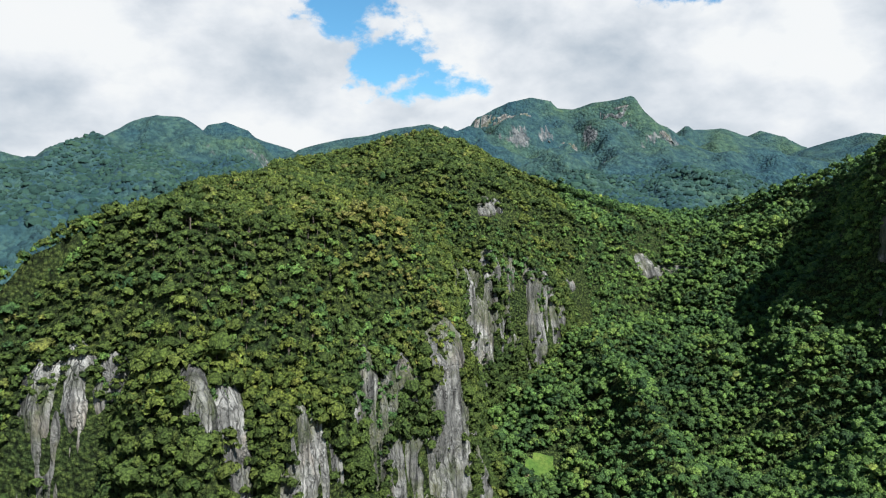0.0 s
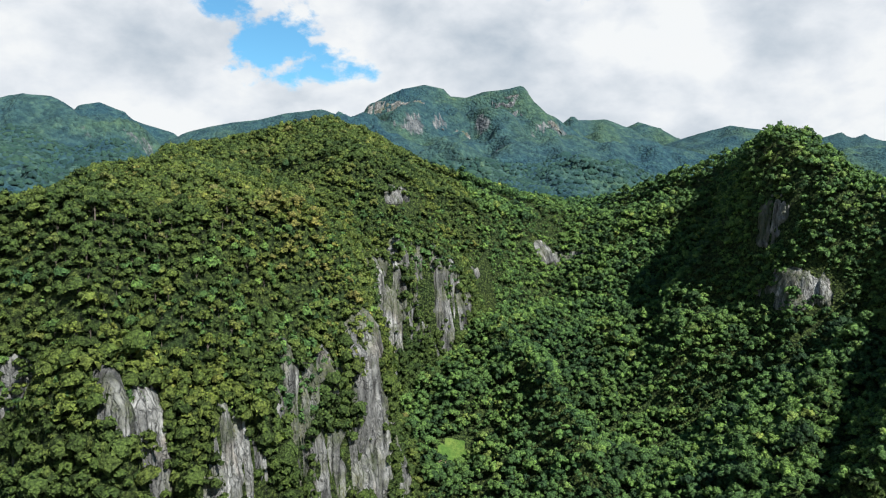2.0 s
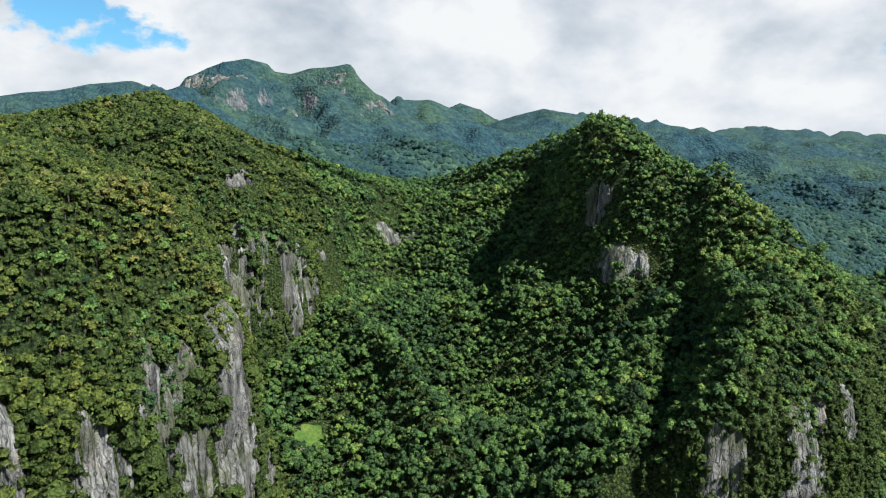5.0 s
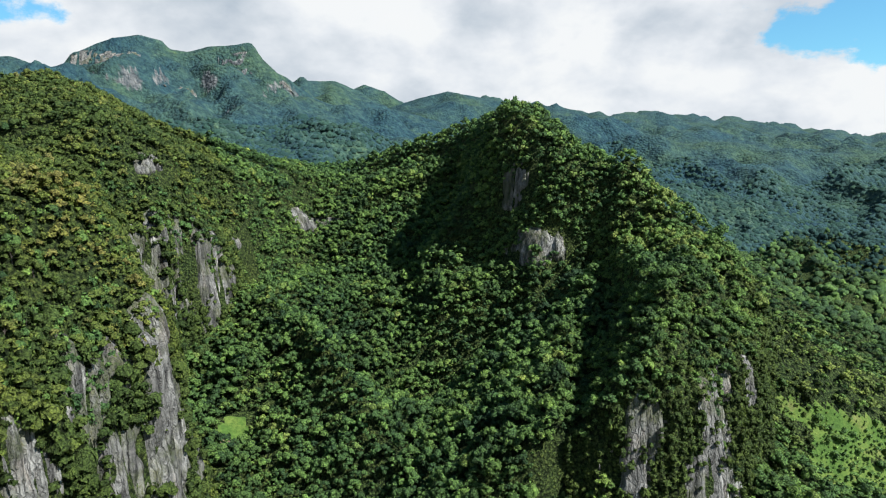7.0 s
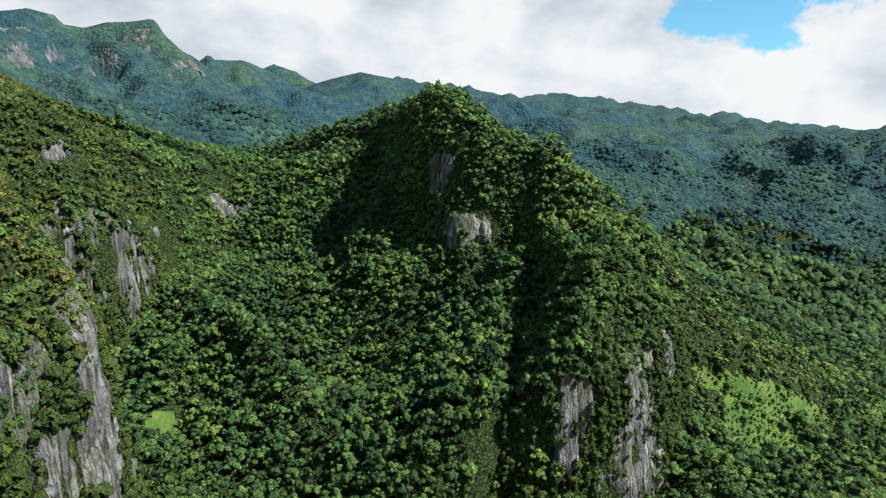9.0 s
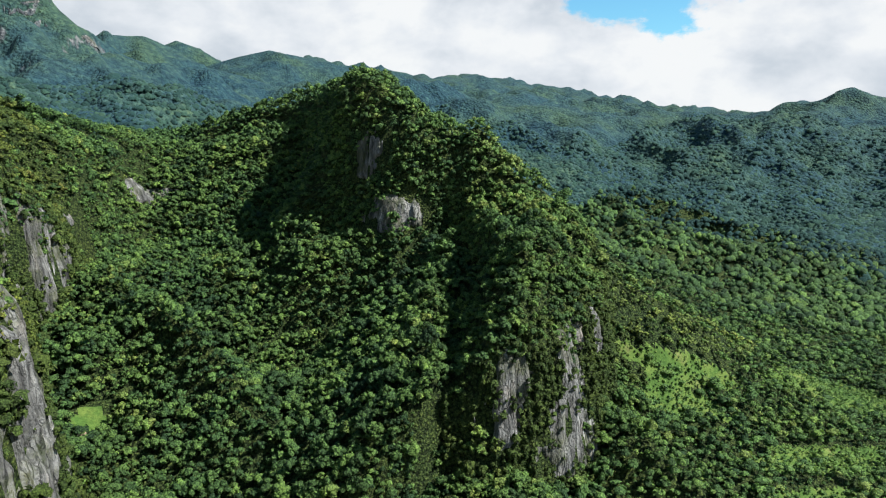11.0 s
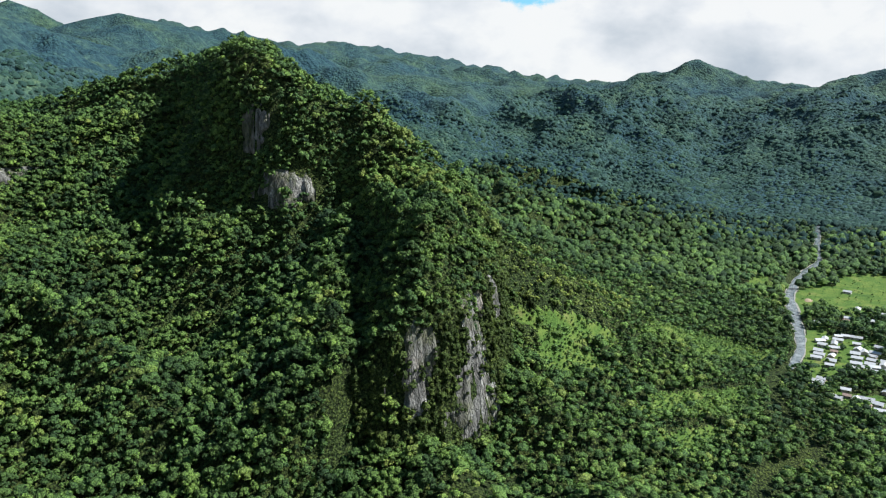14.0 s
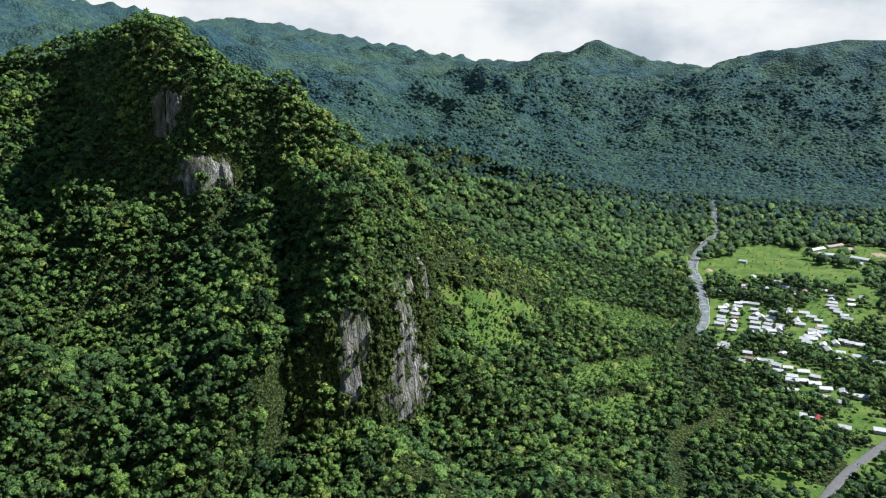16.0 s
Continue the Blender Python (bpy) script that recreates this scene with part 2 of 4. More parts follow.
def make_far():
    m, nt, b = material("haze_tinted_canopy")
    n1, n2 = noise_node(nt, 0.045, 6, 0.7, place(nt)), noise_node(nt, 0.0045, 5, 0.62, place(nt))
    warp = nt.nodes.new("ShaderNodeTexNoise")
    warp.inputs["Scale"].default_value, warp.inputs["Detail"].default_value = 0.16, 3
    nt.links.new(place(nt), warp.inputs["Vector"])
    at = nt.nodes.new("ShaderNodeVectorMath")
    at.operation = "MULTIPLY_ADD"
    nt.links.new(warp.outputs["Color"], at.inputs[0])
    at.inputs[1].default_value = (7, 7, 7)
    nt.links.new(place(nt), at.inputs[2])
    vo = nt.nodes.new("ShaderNodeTexVoronoi")
    vo.inputs["Scale"].default_value, vo.inputs["Randomness"].default_value = 0.11, 1.0
    nt.links.new(at.outputs[0], vo.inputs["Vector"])
    # the blue in canopy and stone is distance haze, put into the base colour
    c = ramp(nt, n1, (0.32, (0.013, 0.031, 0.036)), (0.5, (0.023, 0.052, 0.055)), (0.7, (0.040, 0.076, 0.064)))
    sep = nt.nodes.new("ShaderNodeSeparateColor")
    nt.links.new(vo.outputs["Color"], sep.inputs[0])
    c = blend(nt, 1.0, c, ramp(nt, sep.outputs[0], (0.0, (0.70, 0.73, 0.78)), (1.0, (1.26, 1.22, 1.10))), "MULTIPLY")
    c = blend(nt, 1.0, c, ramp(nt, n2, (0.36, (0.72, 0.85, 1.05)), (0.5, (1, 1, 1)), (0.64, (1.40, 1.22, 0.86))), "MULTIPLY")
    g, face = nt.nodes.new("ShaderNodeNewGeometry"), nt.nodes.new("ShaderNodeSeparateXYZ")
    nt.links.new(g.outputs["Normal"], face.inputs[0])
    steep = nt.nodes.new("ShaderNodeMath")
    steep.operation, steep.inputs[1].default_value = "MULTIPLY_ADD", 0.55
    nt.links.new(noise_node(nt, 0.03, 6, 0.7, place(nt, (1, 1, 0.5))), steep.inputs[0])
    nt.links.new(face.outputs[2], steep.inputs[2])
    streak = noise_node(nt, 1.0, 6, 0.65, place(nt, (0.10, 0.10, 0.018)), 0.4)
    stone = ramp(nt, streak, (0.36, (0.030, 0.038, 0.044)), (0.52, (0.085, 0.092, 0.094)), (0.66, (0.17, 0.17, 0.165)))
    c = blend(nt, ramp(nt, steep.outputs[0], (0.70, (1, 1, 1)), (0.77, (0, 0, 0))), c, stone)
    nt.links.new(c, b.inputs["Base Color"])
    b.inputs["Roughness"].default_value = 0.95
    b.inputs["Specular IOR Level"].default_value = 0.1
    h = nt.nodes.new("ShaderNodeMath")
    h.operation, h.inputs[1].default_value = "MULTIPLY_ADD", -1.0
    nt.links.new(vo.outputs["Distance"], h.inputs[0])
    nt.links.new(n1, h.inputs[2])
    bump(nt, b, h.outputs[0], 1.0, 5.0)
    return m


HAZED_CANOPY = make_far()
ROCK, GROUND, GRASS = make_rock(), make_ground(), make_grass()



def make_plain(name, rgb, rough, spread=0.25, scale=0.6, metal=0.0, lumps=0.0):
    """A surface of one colour with weathering at two scales."""
    m, nt, b = material(name)
    n1, n2 = noise_node(nt, scale, 5, 0.6, place(nt)), noise_node(nt, scale * 7, 3, 0.6, place(nt))
    lo, hi = tuple(v * (1 - spread) for v in rgb), tuple(min(v * (1 + spread), 1.0) for v in rgb)
    c = ramp(nt, n1, (0.3, lo), (0.7, hi))
    c = blend(nt, 0.5, c, ramp(nt, n2, (0.3, (1 - spread,) * 3), (0.7, (1 + spread * 0.5,) * 3)), "MULTIPLY")
    nt.links.new(c, b.inputs["Base Color"])
    b.inputs["Roughness"].default_value, b.inputs["Metallic"].default_value = rough, metal
    if lumps:
        bump(nt, b, n2, 0.5, lumps)
    return m


def make_water():
    m, nt, b = material("river_water")
    n = noise_node(nt, 0.12, 5, 0.6, place(nt))
    nt.links.new(ramp(nt, n, (0.35, (0.05, 0.065, 0.068)), (0.55, (0.10, 0.118, 0.122)), (0.75, (0.21, 0.23, 0.235))), b.inputs["Base Color"])
    b.inputs["Roughness"].default_value = 0.22
    bump(nt, b, noise_node(nt, 0.9, 4, 0.6, place(nt)), 0.4, 0.3)
    return m


WATER = make_water()
ASPHALT, GRAVEL, BARK = make_plain("asphalt", (0.075, 0.075, 0.078), 0.9), make_plain("gravel", (0.15, 0.145, 0.125), 0.95, 0.3, 0.4), make_plain("bark", (0.075, 0.062, 0.048), 0.95, 0.35, 1.5)
TIN, RED_TIN, RUST_TIN = make_plain("white_tin_roof", (0.32, 0.33, 0.34), 0.45, 0.12, 0.5), make_plain("red_tin_roof", (0.30, 0.025, 0.03), 0.5, 0.2, 0.5), make_plain("rusty_tin_roof", (0.16, 0.11, 0.09), 0.7, 0.3, 0.5)
GREY_TIN, GREEN_TIN = make_plain("grey_tin_roof", (0.24, 0.25, 0.26), 0.5, 0.2, 0.5), make_plain("green_tin_roof", (0.05, 0.19, 0.16), 0.5, 0.2, 0.5)
PLASTER, PLANK, DARK_GLASS = make_plain("painted_wall", (0.40, 0.38, 0.34), 0.8, 0.15, 0.6), make_plain("timber_wall", (0.30, 0.25, 0.20), 0.85, 0.25, 0.8), make_plain("dark_window", (0.02, 0.022, 0.025), 0.25, 0.2, 1.0)
EARTH = make_plain("bare_earth", (0.21, 0.155, 0.10), 0.95, 0.3, 0.15)

# ---- terrain ----
def smax(a, b, k=8.0):
    h = np.clip(0.5 + 0.5 * (a - b) / k, 0, 1)
    return b + (a - b) * h + k * h * (1 - h)


def smin(a, b, k=8.0):
    return -smax(-a, -b, k)


def along(X, Y, line):
    """Distance to a polyline, signed (left of its run is plus), and the values carried along it."""
    best = np.full(X.shape, 1e9)
    side = np.ones(X.shape)
    vals = [np.zeros(X.shape) for _ in range(len(line[0]) - 2)]
    for a, b in zip(line[:-1], line[1:]):
        dx, dy = b[0] - a[0], b[1] - a[1]
        t = np.clip(((X - a[0]) * dx + (Y - a[1]) * dy) / (dx * dx + dy * dy), 0, 1)
        ex, ey = X - a[0] - t * dx, Y - a[1] - t * dy
        d = np.hypot(ex, ey)
        m = d < best
        best = np.where(m, d, best)
        side = np.where(m, np.where(dx * ey - dy * ex >= 0, 1.0, -1.0), side)
        for i, v in enumerate(vals):
            vals[i] = np.where(m, a[2 + i] + t * (b[2 + i] - a[2 + i]), v)
    return best, side, vals


def ridge(X, Y, line, left, right):
    """A crest line of (x, y, z) with a falling profile [(distance, drop), ...] on each side; the last slope goes on."""
    d, side, (z,) = along(X, Y, line)
    def fall(prof):
        px, pz = zip(*prof)
        out = np.interp(d, px, pz)
        s = (pz[-1] - pz[-2]) / (px[-1] - px[-2])
        return out + np.maximum(d - px[-1], 0) * s
    return z - np.where(side > 0, fall(left), fall(right))


def far_ridge(X, Y, line, prof):
    """A crest with the same profile on both sides, the highest of its stretches at each place; also the distance to it."""
    px, pz = zip(*prof)
    s = (pz[-1] - pz[-2]) / (px[-1] - px[-2])
    top, near = np.full(X.shape, -1e9), np.full(X.shape, 1e9)
    for pair in zip(line[:-1], line[1:]):
        d, side, (z,) = along(X, Y, pair)
        top, near = np.maximum(top, z - np.interp(d, px, pz) - np.maximum(d - px[-1], 0) * s), np.minimum(near, d)
    return top, near


def wall(X, Y, rim, inward):
    """A height that climbs with the given slope inside a rim line of (x, y, z, steepness) and drops outside it."""
    d, side, (z, outward) = along(X, Y, rim)
    return np.where(side > 0, z + d * inward, z - d * outward)


def ripple(X, Y, size, seed, octaves=4):
    """Smooth value noise, about -1 to 1."""
    out, amp, tot = np.zeros(X.shape), 1.0, 0.0
    for o in range(octaves):
        u, v = X / size * 2 ** o + 17.3 * seed + 5.1 * o, Y / size * 2 ** o - 9.7 * seed + 3.3 * o
        i, j = np.floor(u).astype(np.int64), np.floor(v).astype(np.int64)
        f, g = u - i, v - j
        f, g = f * f * (3 - 2 * f), g * g * (3 - 2 * g)
        def h(a, b):
            n = (a * 73856093) ^ (b * 19349663) ^ (seed * 83492791 + o * 2654435)
            n = (n ^ (n >> 13)) * 1274126177 & 0x7fffffff
            n = (n ^ (n >> 16)) & 0xffff
            return n / 32767.5 - 1
        out += amp * ((h(i, j) * (1 - f) + h(i + 1, j) * f) * (1 - g) + (h(i, j + 1) * (1 - f) + h(i + 1, j + 1) * f) * g)
        tot += amp
        amp *= 0.5
    return out / tot


# the massif with the grey cliffs: broad top, and the rim where it breaks off
TOP_FRONT = [(-420, 270, 225), (-250, 300, 248), (-127, 322, 260), (-70, 350, 255), (-47, 385, 257), (-22, 405, 250)]
TOP_BACK = [(-22, 470, 244), (-16, 570, 268), (0, 625, 302), (-15, 730, 327), (-22, 822, 353), (20, 900, 345)]
TOP_WEST = [(-330, 380, 255), (-125, 445, 278), (-115, 560, 282), (-140, 660, 298), (-130, 800, 322), (-60, 860, 345)]
# (x, y, z, steepness outside)
WEST_RIM = [(-230, 1000, 280, 1.2), (-205, 700, 250, 1.2), (-188, 560, 242, 1.2), (-174, 430, 230, 1.2), (-170, 330, 216, 1.3), (-192, 290, 196, 1.6), (-216, 264, 168, 3.0), (-182, 257, 176, 6.0)]
FACE_RIM = [(-150, 262, 186, 6.5), (-128, 262, 190, 6.5), (-108, 250, 188, 6.5), (-88, 254, 192, 6.5), (-76, 276, 180, 6.5), (-60, 276, 176, 6.5), (-46, 292, 176, 6.5), (-40, 312, 192, 6.5), (-24, 324, 180, 6.5),
            (-6, 346, 180, 6.5), (4, 362, 184, 6.5), (8, 384, 196, 6.5), (2, 420, 208, 6.5), (-2, 460, 210, 6.5), (4, 520, 210, 6.5), (14, 551, 214, 6.5), (28, 566, 214, 6.5), (56, 584, 216, 6.5), (86, 596, 200, 6.5)]
NORTH_RIM = [(102, 618, 196, 5.0), (114, 640, 195, 4.0), (160, 690, 215, 2.5), (205, 732, 212, 2.5), (240, 762, 196, 2.5), (330, 850, 235, 2.5)]
RIM = WEST_RIM + FACE_RIM + NORTH_RIM
# the peak across the valley: main crest, the bluff that ends in a cliff, a lower western rib
CREST = [(330, 860, 258), (370, 810, 278), (410, 742, 299), (412, 665, 309), (387, 592, 313), (363, 550, 318), (353, 520, 309), (364, 480, 284), (386, 442, 257), (388, 400, 236), (388, 350, 214), (382, 312, 202)]
BLUFF = [(396, 400, 230), (370, 362, 213), (342, 330, 199), (300, 290, 186), (268, 264, 174)]
RIB = [(372, 424, 212), (344, 384, 202), (314, 340, 196), (292, 302, 189), (274, 268, 174)]
WEST_SPUR = [(332, 408, 182), (298, 384, 158), (242, 346, 134), (204, 296, 119), (184, 266, 92)]
BUTTRESS = [(353, 522, 305), (346, 504, 284), (338, 488, 254), (328, 474, 222), (318, 464, 196)]
BLUFF_RIM = [(60, 360, 260), (140, 325, 190), (204, 299, 122), (210, 297, 118), (226, 274, 126), (246, 262, 138), (275, 258, 140), (310, 266, 140), (345, 277, 142), (376, 292, 158), (392, 308, 175),
             (410, 350, 200), (440, 470, 240), (470, 700, 260)]
APRON = [(205, 330, 50), (240, 290, 30), (330, 262, 78), (420, 330, 88), (540, 430, 105), (600, 560, 120), (680, 800, 140)]
# the long eastern slope that falls from behind the bluff to the river
SPUR = [(398, 328, 166), (440, 298, 140), (500, 262, 100), (560, 225, 62), (620, 192, 30), (700, 158, 2)]
VALLEY = [(60, 180, 5), (90, 300, 24), (112, 400, 42), (128, 440, 46), (104, 487, 58), (130, 545, 80), (165, 608, 104), (215, 690, 150), (265, 760, 205), (305, 800, 236)]


def near_land(X, Y):
    wx, wy = X + 7 * ripple(X, Y, 26, 3, 3), Y + 7 * ripple(X, Y, 26, 5, 3)
    top = ridge(X, Y, TOP_FRONT, [(0, 0), (60, 8), (200, 60)], [(0, 0), (25, 6), (60, 40), (100, 100)])
    top = smax(top, ridge(X, Y, TOP_BACK, [(0, 0), (50, 14), (200, 90)], [(0, 0), (30, 10), (80, 40), (175, 74), (240, 92), (330, 125)]), 14)
    top = smax(top, ridge(X, Y, TOP_WEST, [(0, 0), (60, 6), (400, 170)], [(0, 0), (60, 10), (120, 40), (200, 90)]), 14)
    massif = smin(top, wall(wx, wy, RIM, 1.9), 10) - 0.9 * np.maximum(Y - 960, 0)
    peak = ridge(X, Y, CREST, [(0, 0), (20, 6), (60, 40), (180, 160), (260, 215), (500, 300)], [(0, 0), (14, 5), (28, 24), (40, 62), (55, 96), (82, 136), (135, 208), (165, 228), (230, 258), (330, 290)])
    bluff = smax(ridge(X, Y, BLUFF, [(0, 0), (20, 8), (60, 70)], [(0, 0), (15, 4), (35, 24), (60, 60), (100, 130)]),
                 ridge(X, Y, RIB, [(0, 0), (25, 12), (60, 50)], [(0, 0), (6, 5), (14, 46), (24, 74), (60, 112), (90, 140)]), 6)
    bluff = smax(bluff, ridge(X, Y, WEST_SPUR, [(0, 0), (12, 7), (28, 26), (60, 62)], [(0, 0), (18, 12), (60, 40), (120, 82)]), 6)
    peak = peak - 42 * np.exp(-(((X - 300) / 24) ** 2 + ((Y - 512) / 32) ** 2))
    peak = smax(peak, ridge(X, Y, BUTTRESS, [(0, 0), (14, 6), (40, 46), (80, 120)], [(0, 0), (5, 5), (13, 58), (24, 110), (60, 170)]), 5)
    peak = peak + 21 * np.exp(-(((X - 385) / 15) ** 2 + ((Y - 424) / 17) ** 2))
    hill = smax(peak, bluff, 6)
    hill = smin(hill, wall(wx, wy, [(*p, 6.0) for p in BLUFF_RIM], 1.6), 8)
    hill = smax(hill, ridge(X, Y, APRON, [(0, 0), (60, 6), (120, 30)], [(0, 0), (60, 36), (150, 82), (260, 105)]), 10)
    d, side, (z,) = along(X, Y, SPUR)
    spur = z * np.where(side > 0, np.interp(d, (0, 40, 120, 260, 330), (1, 0.9, 0.55, 0.1, 0)), np.interp(d, (0, 20, 43, 79, 130, 220, 320), (1, 0.86, 0.63, 0.44, 0.29, 0.11, 0)))
    gully = 4.5 * ripple(0.10 * (0.87 * X - 0.49 * Y), 0.49 * X + 0.87 * Y, 26, 47, 3)
    hill = smax(hill, spur + gully * np.clip(spur / 30, 0, 1), 8)
    d, side, (z,) = along(X, Y, VALLEY)
    dale = z + np.where(side > 0, np.minimum(d * 0.22, 25), 0.30 * d) - np.maximum(d - 140, 0) * 0.9
    land = smax(massif, hill, 8)
    return smax(land, dale, 10)


# distant ranges: crest lines of (x, y, z)
LEFT_DOME = [(-1500, 900, 330), (-906, 1437, 355), (-867, 1577, 372), (-818, 1714, 424), (-789, 1728, 460), (-736, 1751, 489), (-687, 1771, 489), (-625, 1794, 456), (-560, 1815, 424), (-451, 1845, 393), (-300, 1900, 330)]
DARK_DOME = [(-1250, 3290, 480), (-1176, 3296, 572), (-1098, 3323, 681), (-1030, 3344, 692), (-944, 3370, 660), (-894, 3383, 622), (-752, 3418, 579), (-600, 3400, 500)]
MID_RANGE = [(-560, 2020, 380), (-498, 2039, 408), (-396, 2062, 454), (-290, 2079, 481), (-224, 2087, 490), (-141, 2095, 513), (-40, 2099, 525), (77, 2098, 488)]
TABLE = [(-20, 2199, 430), (28, 2199, 465), (77, 2198, 521), (116, 2196, 561), (212, 2189, 607), (272, 2183, 619), (320, 2176, 608), (349, 2172, 583), (400, 2163, 578), (458, 2151, 597), (555, 2128, 605),
         (584, 2120, 567), (650, 2101, 530), (697, 2086, 487), (800, 2060, 430)]
KNOB = [(700, 2700, 470), (867, 2662, 542), (934, 2639, 575), (1026, 2605, 579), (1089, 2579, 547), (1176, 2540, 488), (1400, 2500, 440)]
NOTCH = [(1300, 3350, 560), (1378, 3325, 602), (1478, 3282, 650), (1564, 3242, 619), (1638, 3205, 569)]
CLOUDY = [(1500, 3150, 520), (1566, 3111, 540), (1675, 3051, 576), (1783, 2988, 603), (1876, 2928, 587), (1990, 2850, 560)]
BACK = [(2056, 3404, 640), (2314, 3228, 600), (2584, 3010, 575), (2917, 2680, 535), (3120, 2434, 500), (3216, 2302, 459), (3358, 2084, 384), (3494, 1842, 301), (3604, 1609, 280)]
EAST = [(2705, 1778, 320), (2821, 1576, 298), (2962, 1275, 280), (3015, 1136, 312), (3056, 1011, 360), (3071, 964, 348), (3101, 853, 395), (3131, 727, 365), (3158, 589, 298), (3187, 372, 275),
        (2940, 220, 310), (2798, 119, 342), (2796, -108, 381), (2788, -400, 370)]
FOOT = [(1500, 2100, 400), (1636, 1845, 372), (1801, 1677, 332), (2029, 1380, 298), (2229, 1010, 270), (2500, 900, 260)]


def far_land(X, Y):
    g = 1 - np.abs(ripple(X, Y, 420, 11, 4)) * 3
    g2 = 1 - np.abs(ripple(X, Y, 150, 12, 3)) * 3
    base = np.clip(0.185 * (Y - 420 - 0.12 * np.maximum(X, 0)), 0, 420) + 0.09 * np.clip(X - 2000, 0, 1200)
    base = base + np.clip((Y - 700) / 600 + np.maximum(X - 1900, 0) / 500, 0, 1) * (g * 48 + g2 * 17)
    west = np.maximum(base, 60 + 0.10 * np.clip(-X - 300, 0, 900) + 0.12 * np.clip(Y - 500, 0, 1500))
    base = base + (west - base) * np.clip((-X - 180) / 260, 0, 1)
    soft = [(0, 0), (60, 22), (300, 120), (900, 300)]
    steep = [(0, 0), (15, 4), (60, 70), (140, 150), (400, 260), (800, 380)]
    mid = [(0, 0), (30, 12), (150, 95), (400, 190), (1000, 330)]
    out = base
    rough = g * 34 + g2 * 20
    for line, prof in ((LEFT_DOME, mid), (DARK_DOME, steep), (MID_RANGE, mid), (TABLE, steep), (KNOB, mid), (NOTCH, steep), (CLOUDY, mid),
                       (BACK, [(0, 0), (80, 40), (400, 150), (1100, 240), (2000, 480)]), (EAST, [(0, 0), (50, 25), (250, 110), (700, 210), (1300, 300)]), (FOOT, [(0, 0), (150, 25), (600, 150), (1100, 330)])):
        crest, d = far_ridge(X, Y, line, prof)
        out = smax(out, crest + rough * np.clip(d / 120, 0, 1) * (1.5 if line[0][0] < 1200 else 1.3), 20)
    crags = np.clip(1.6 - np.abs(X - 380) / 330, 0, 1) * np.clip((Y - 1750) / 150, 0, 1) * np.clip((2140 - Y) / 60, 0, 1)
    flute = 1 - 2.4 * np.abs(ripple(X, 0.3 * Y, 120, 61, 3))
    return out + crags * (26 * flute + 15 * np.sin(out / 14.5 + 2.5 * ripple(X, Y, 220, 62, 2)))


def land(X, Y):
    """Ground height anywhere."""
    open_plain = np.clip(np.maximum((Y - 250 - 0.05 * np.maximum(X - 700, 0)) / 420, (X - 1550) / 650), 0, 1)
    far = (far_land(X, Y) - 1) * np.where(X > 330, open_plain, 1.0)
    h = np.maximum(near_land(X, Y) - 8, -3) + 2.0 * ripple(X, Y, 14, 21, 3)
    low = 140 + 3 * np.maximum(X - 900, 0) + 1.2 * np.maximum(Y - 780, 0)
    h = smax(h, np.minimum(far, low), 12)
    rough = np.clip((Y - 160) / 200, 0, 1)
    return np.maximum(h - 1.5, 0.0) + 0.5 * ripple(X, Y, 30, 22, 2) * rough


# ---- the land ----
def mesh_object(name, verts, faces, mats, slots=None, smooth=True):
    """One object from arrays of corners and of three or four corner numbers."""
    me = bpy.data.meshes.new(name)
    verts, faces = np.asarray(verts, np.float32), np.asarray(faces, np.int32)
    k = faces.shape[1]
    me.vertices.add(len(verts))
    me.vertices.foreach_set("co", verts.ravel())
    me.loops.add(faces.size)
    me.loops.foreach_set("vertex_index", faces.ravel())
    me.polygons.add(len(faces))
    me.polygons.foreach_set("loop_start", np.arange(0, faces.size, k, dtype=np.int32))
    me.polygons.foreach_set("use_smooth", np.full(len(faces), smooth, bool))
    for mt in mats:
        me.materials.append(mt)
    if slots is not None:
        me.polygons.foreach_set("material_index", np.asarray(slots, np.int32))
    me.update(calc_edges=True)
    return new(name, me)


def grid_faces(nu, nv):
    i, j = np.meshgrid(np.arange(nu - 1), np.arange(nv - 1), indexing="ij")
    q = (i * nv + j).ravel()
    return np.stack([q, q + nv, q + nv + 1, q + 1], 1)


# the sheet runs in rings about the camera's path, finer over bearings it sees
near_r, far_r = np.arange(232, 900, 4.2), 900 * 1.008 ** np.arange(0, 178)
rings = np.concatenate([np.array([0.02, 20, 50, 90, 130, 165, 195, 216]), near_r, far_r, far_r[-1] * 1.05 ** np.arange(1, 12)])
bearings = np.radians(np.concatenate([np.arange(-37, 105, 0.28), np.arange(105, 323.1, 4.0)]))
bearings = np.append(bearings, bearings[0] + 2 * math.pi)
GR, GA = np.meshgrid(rings, bearings, indexing="ij")
GX, GY = GR * np.sin(GA) - 40, GR * np.cos(GA) + 10
GZ = land(GX, GY)
gf = grid_faces(len(rings), len(bearings))[:, ::-1]


def face_mean(A):
    return ((A[:-1, :-1] + A[1:, :-1] + A[1:, 1:] + A[:-1, 1:]) / 4).ravel()


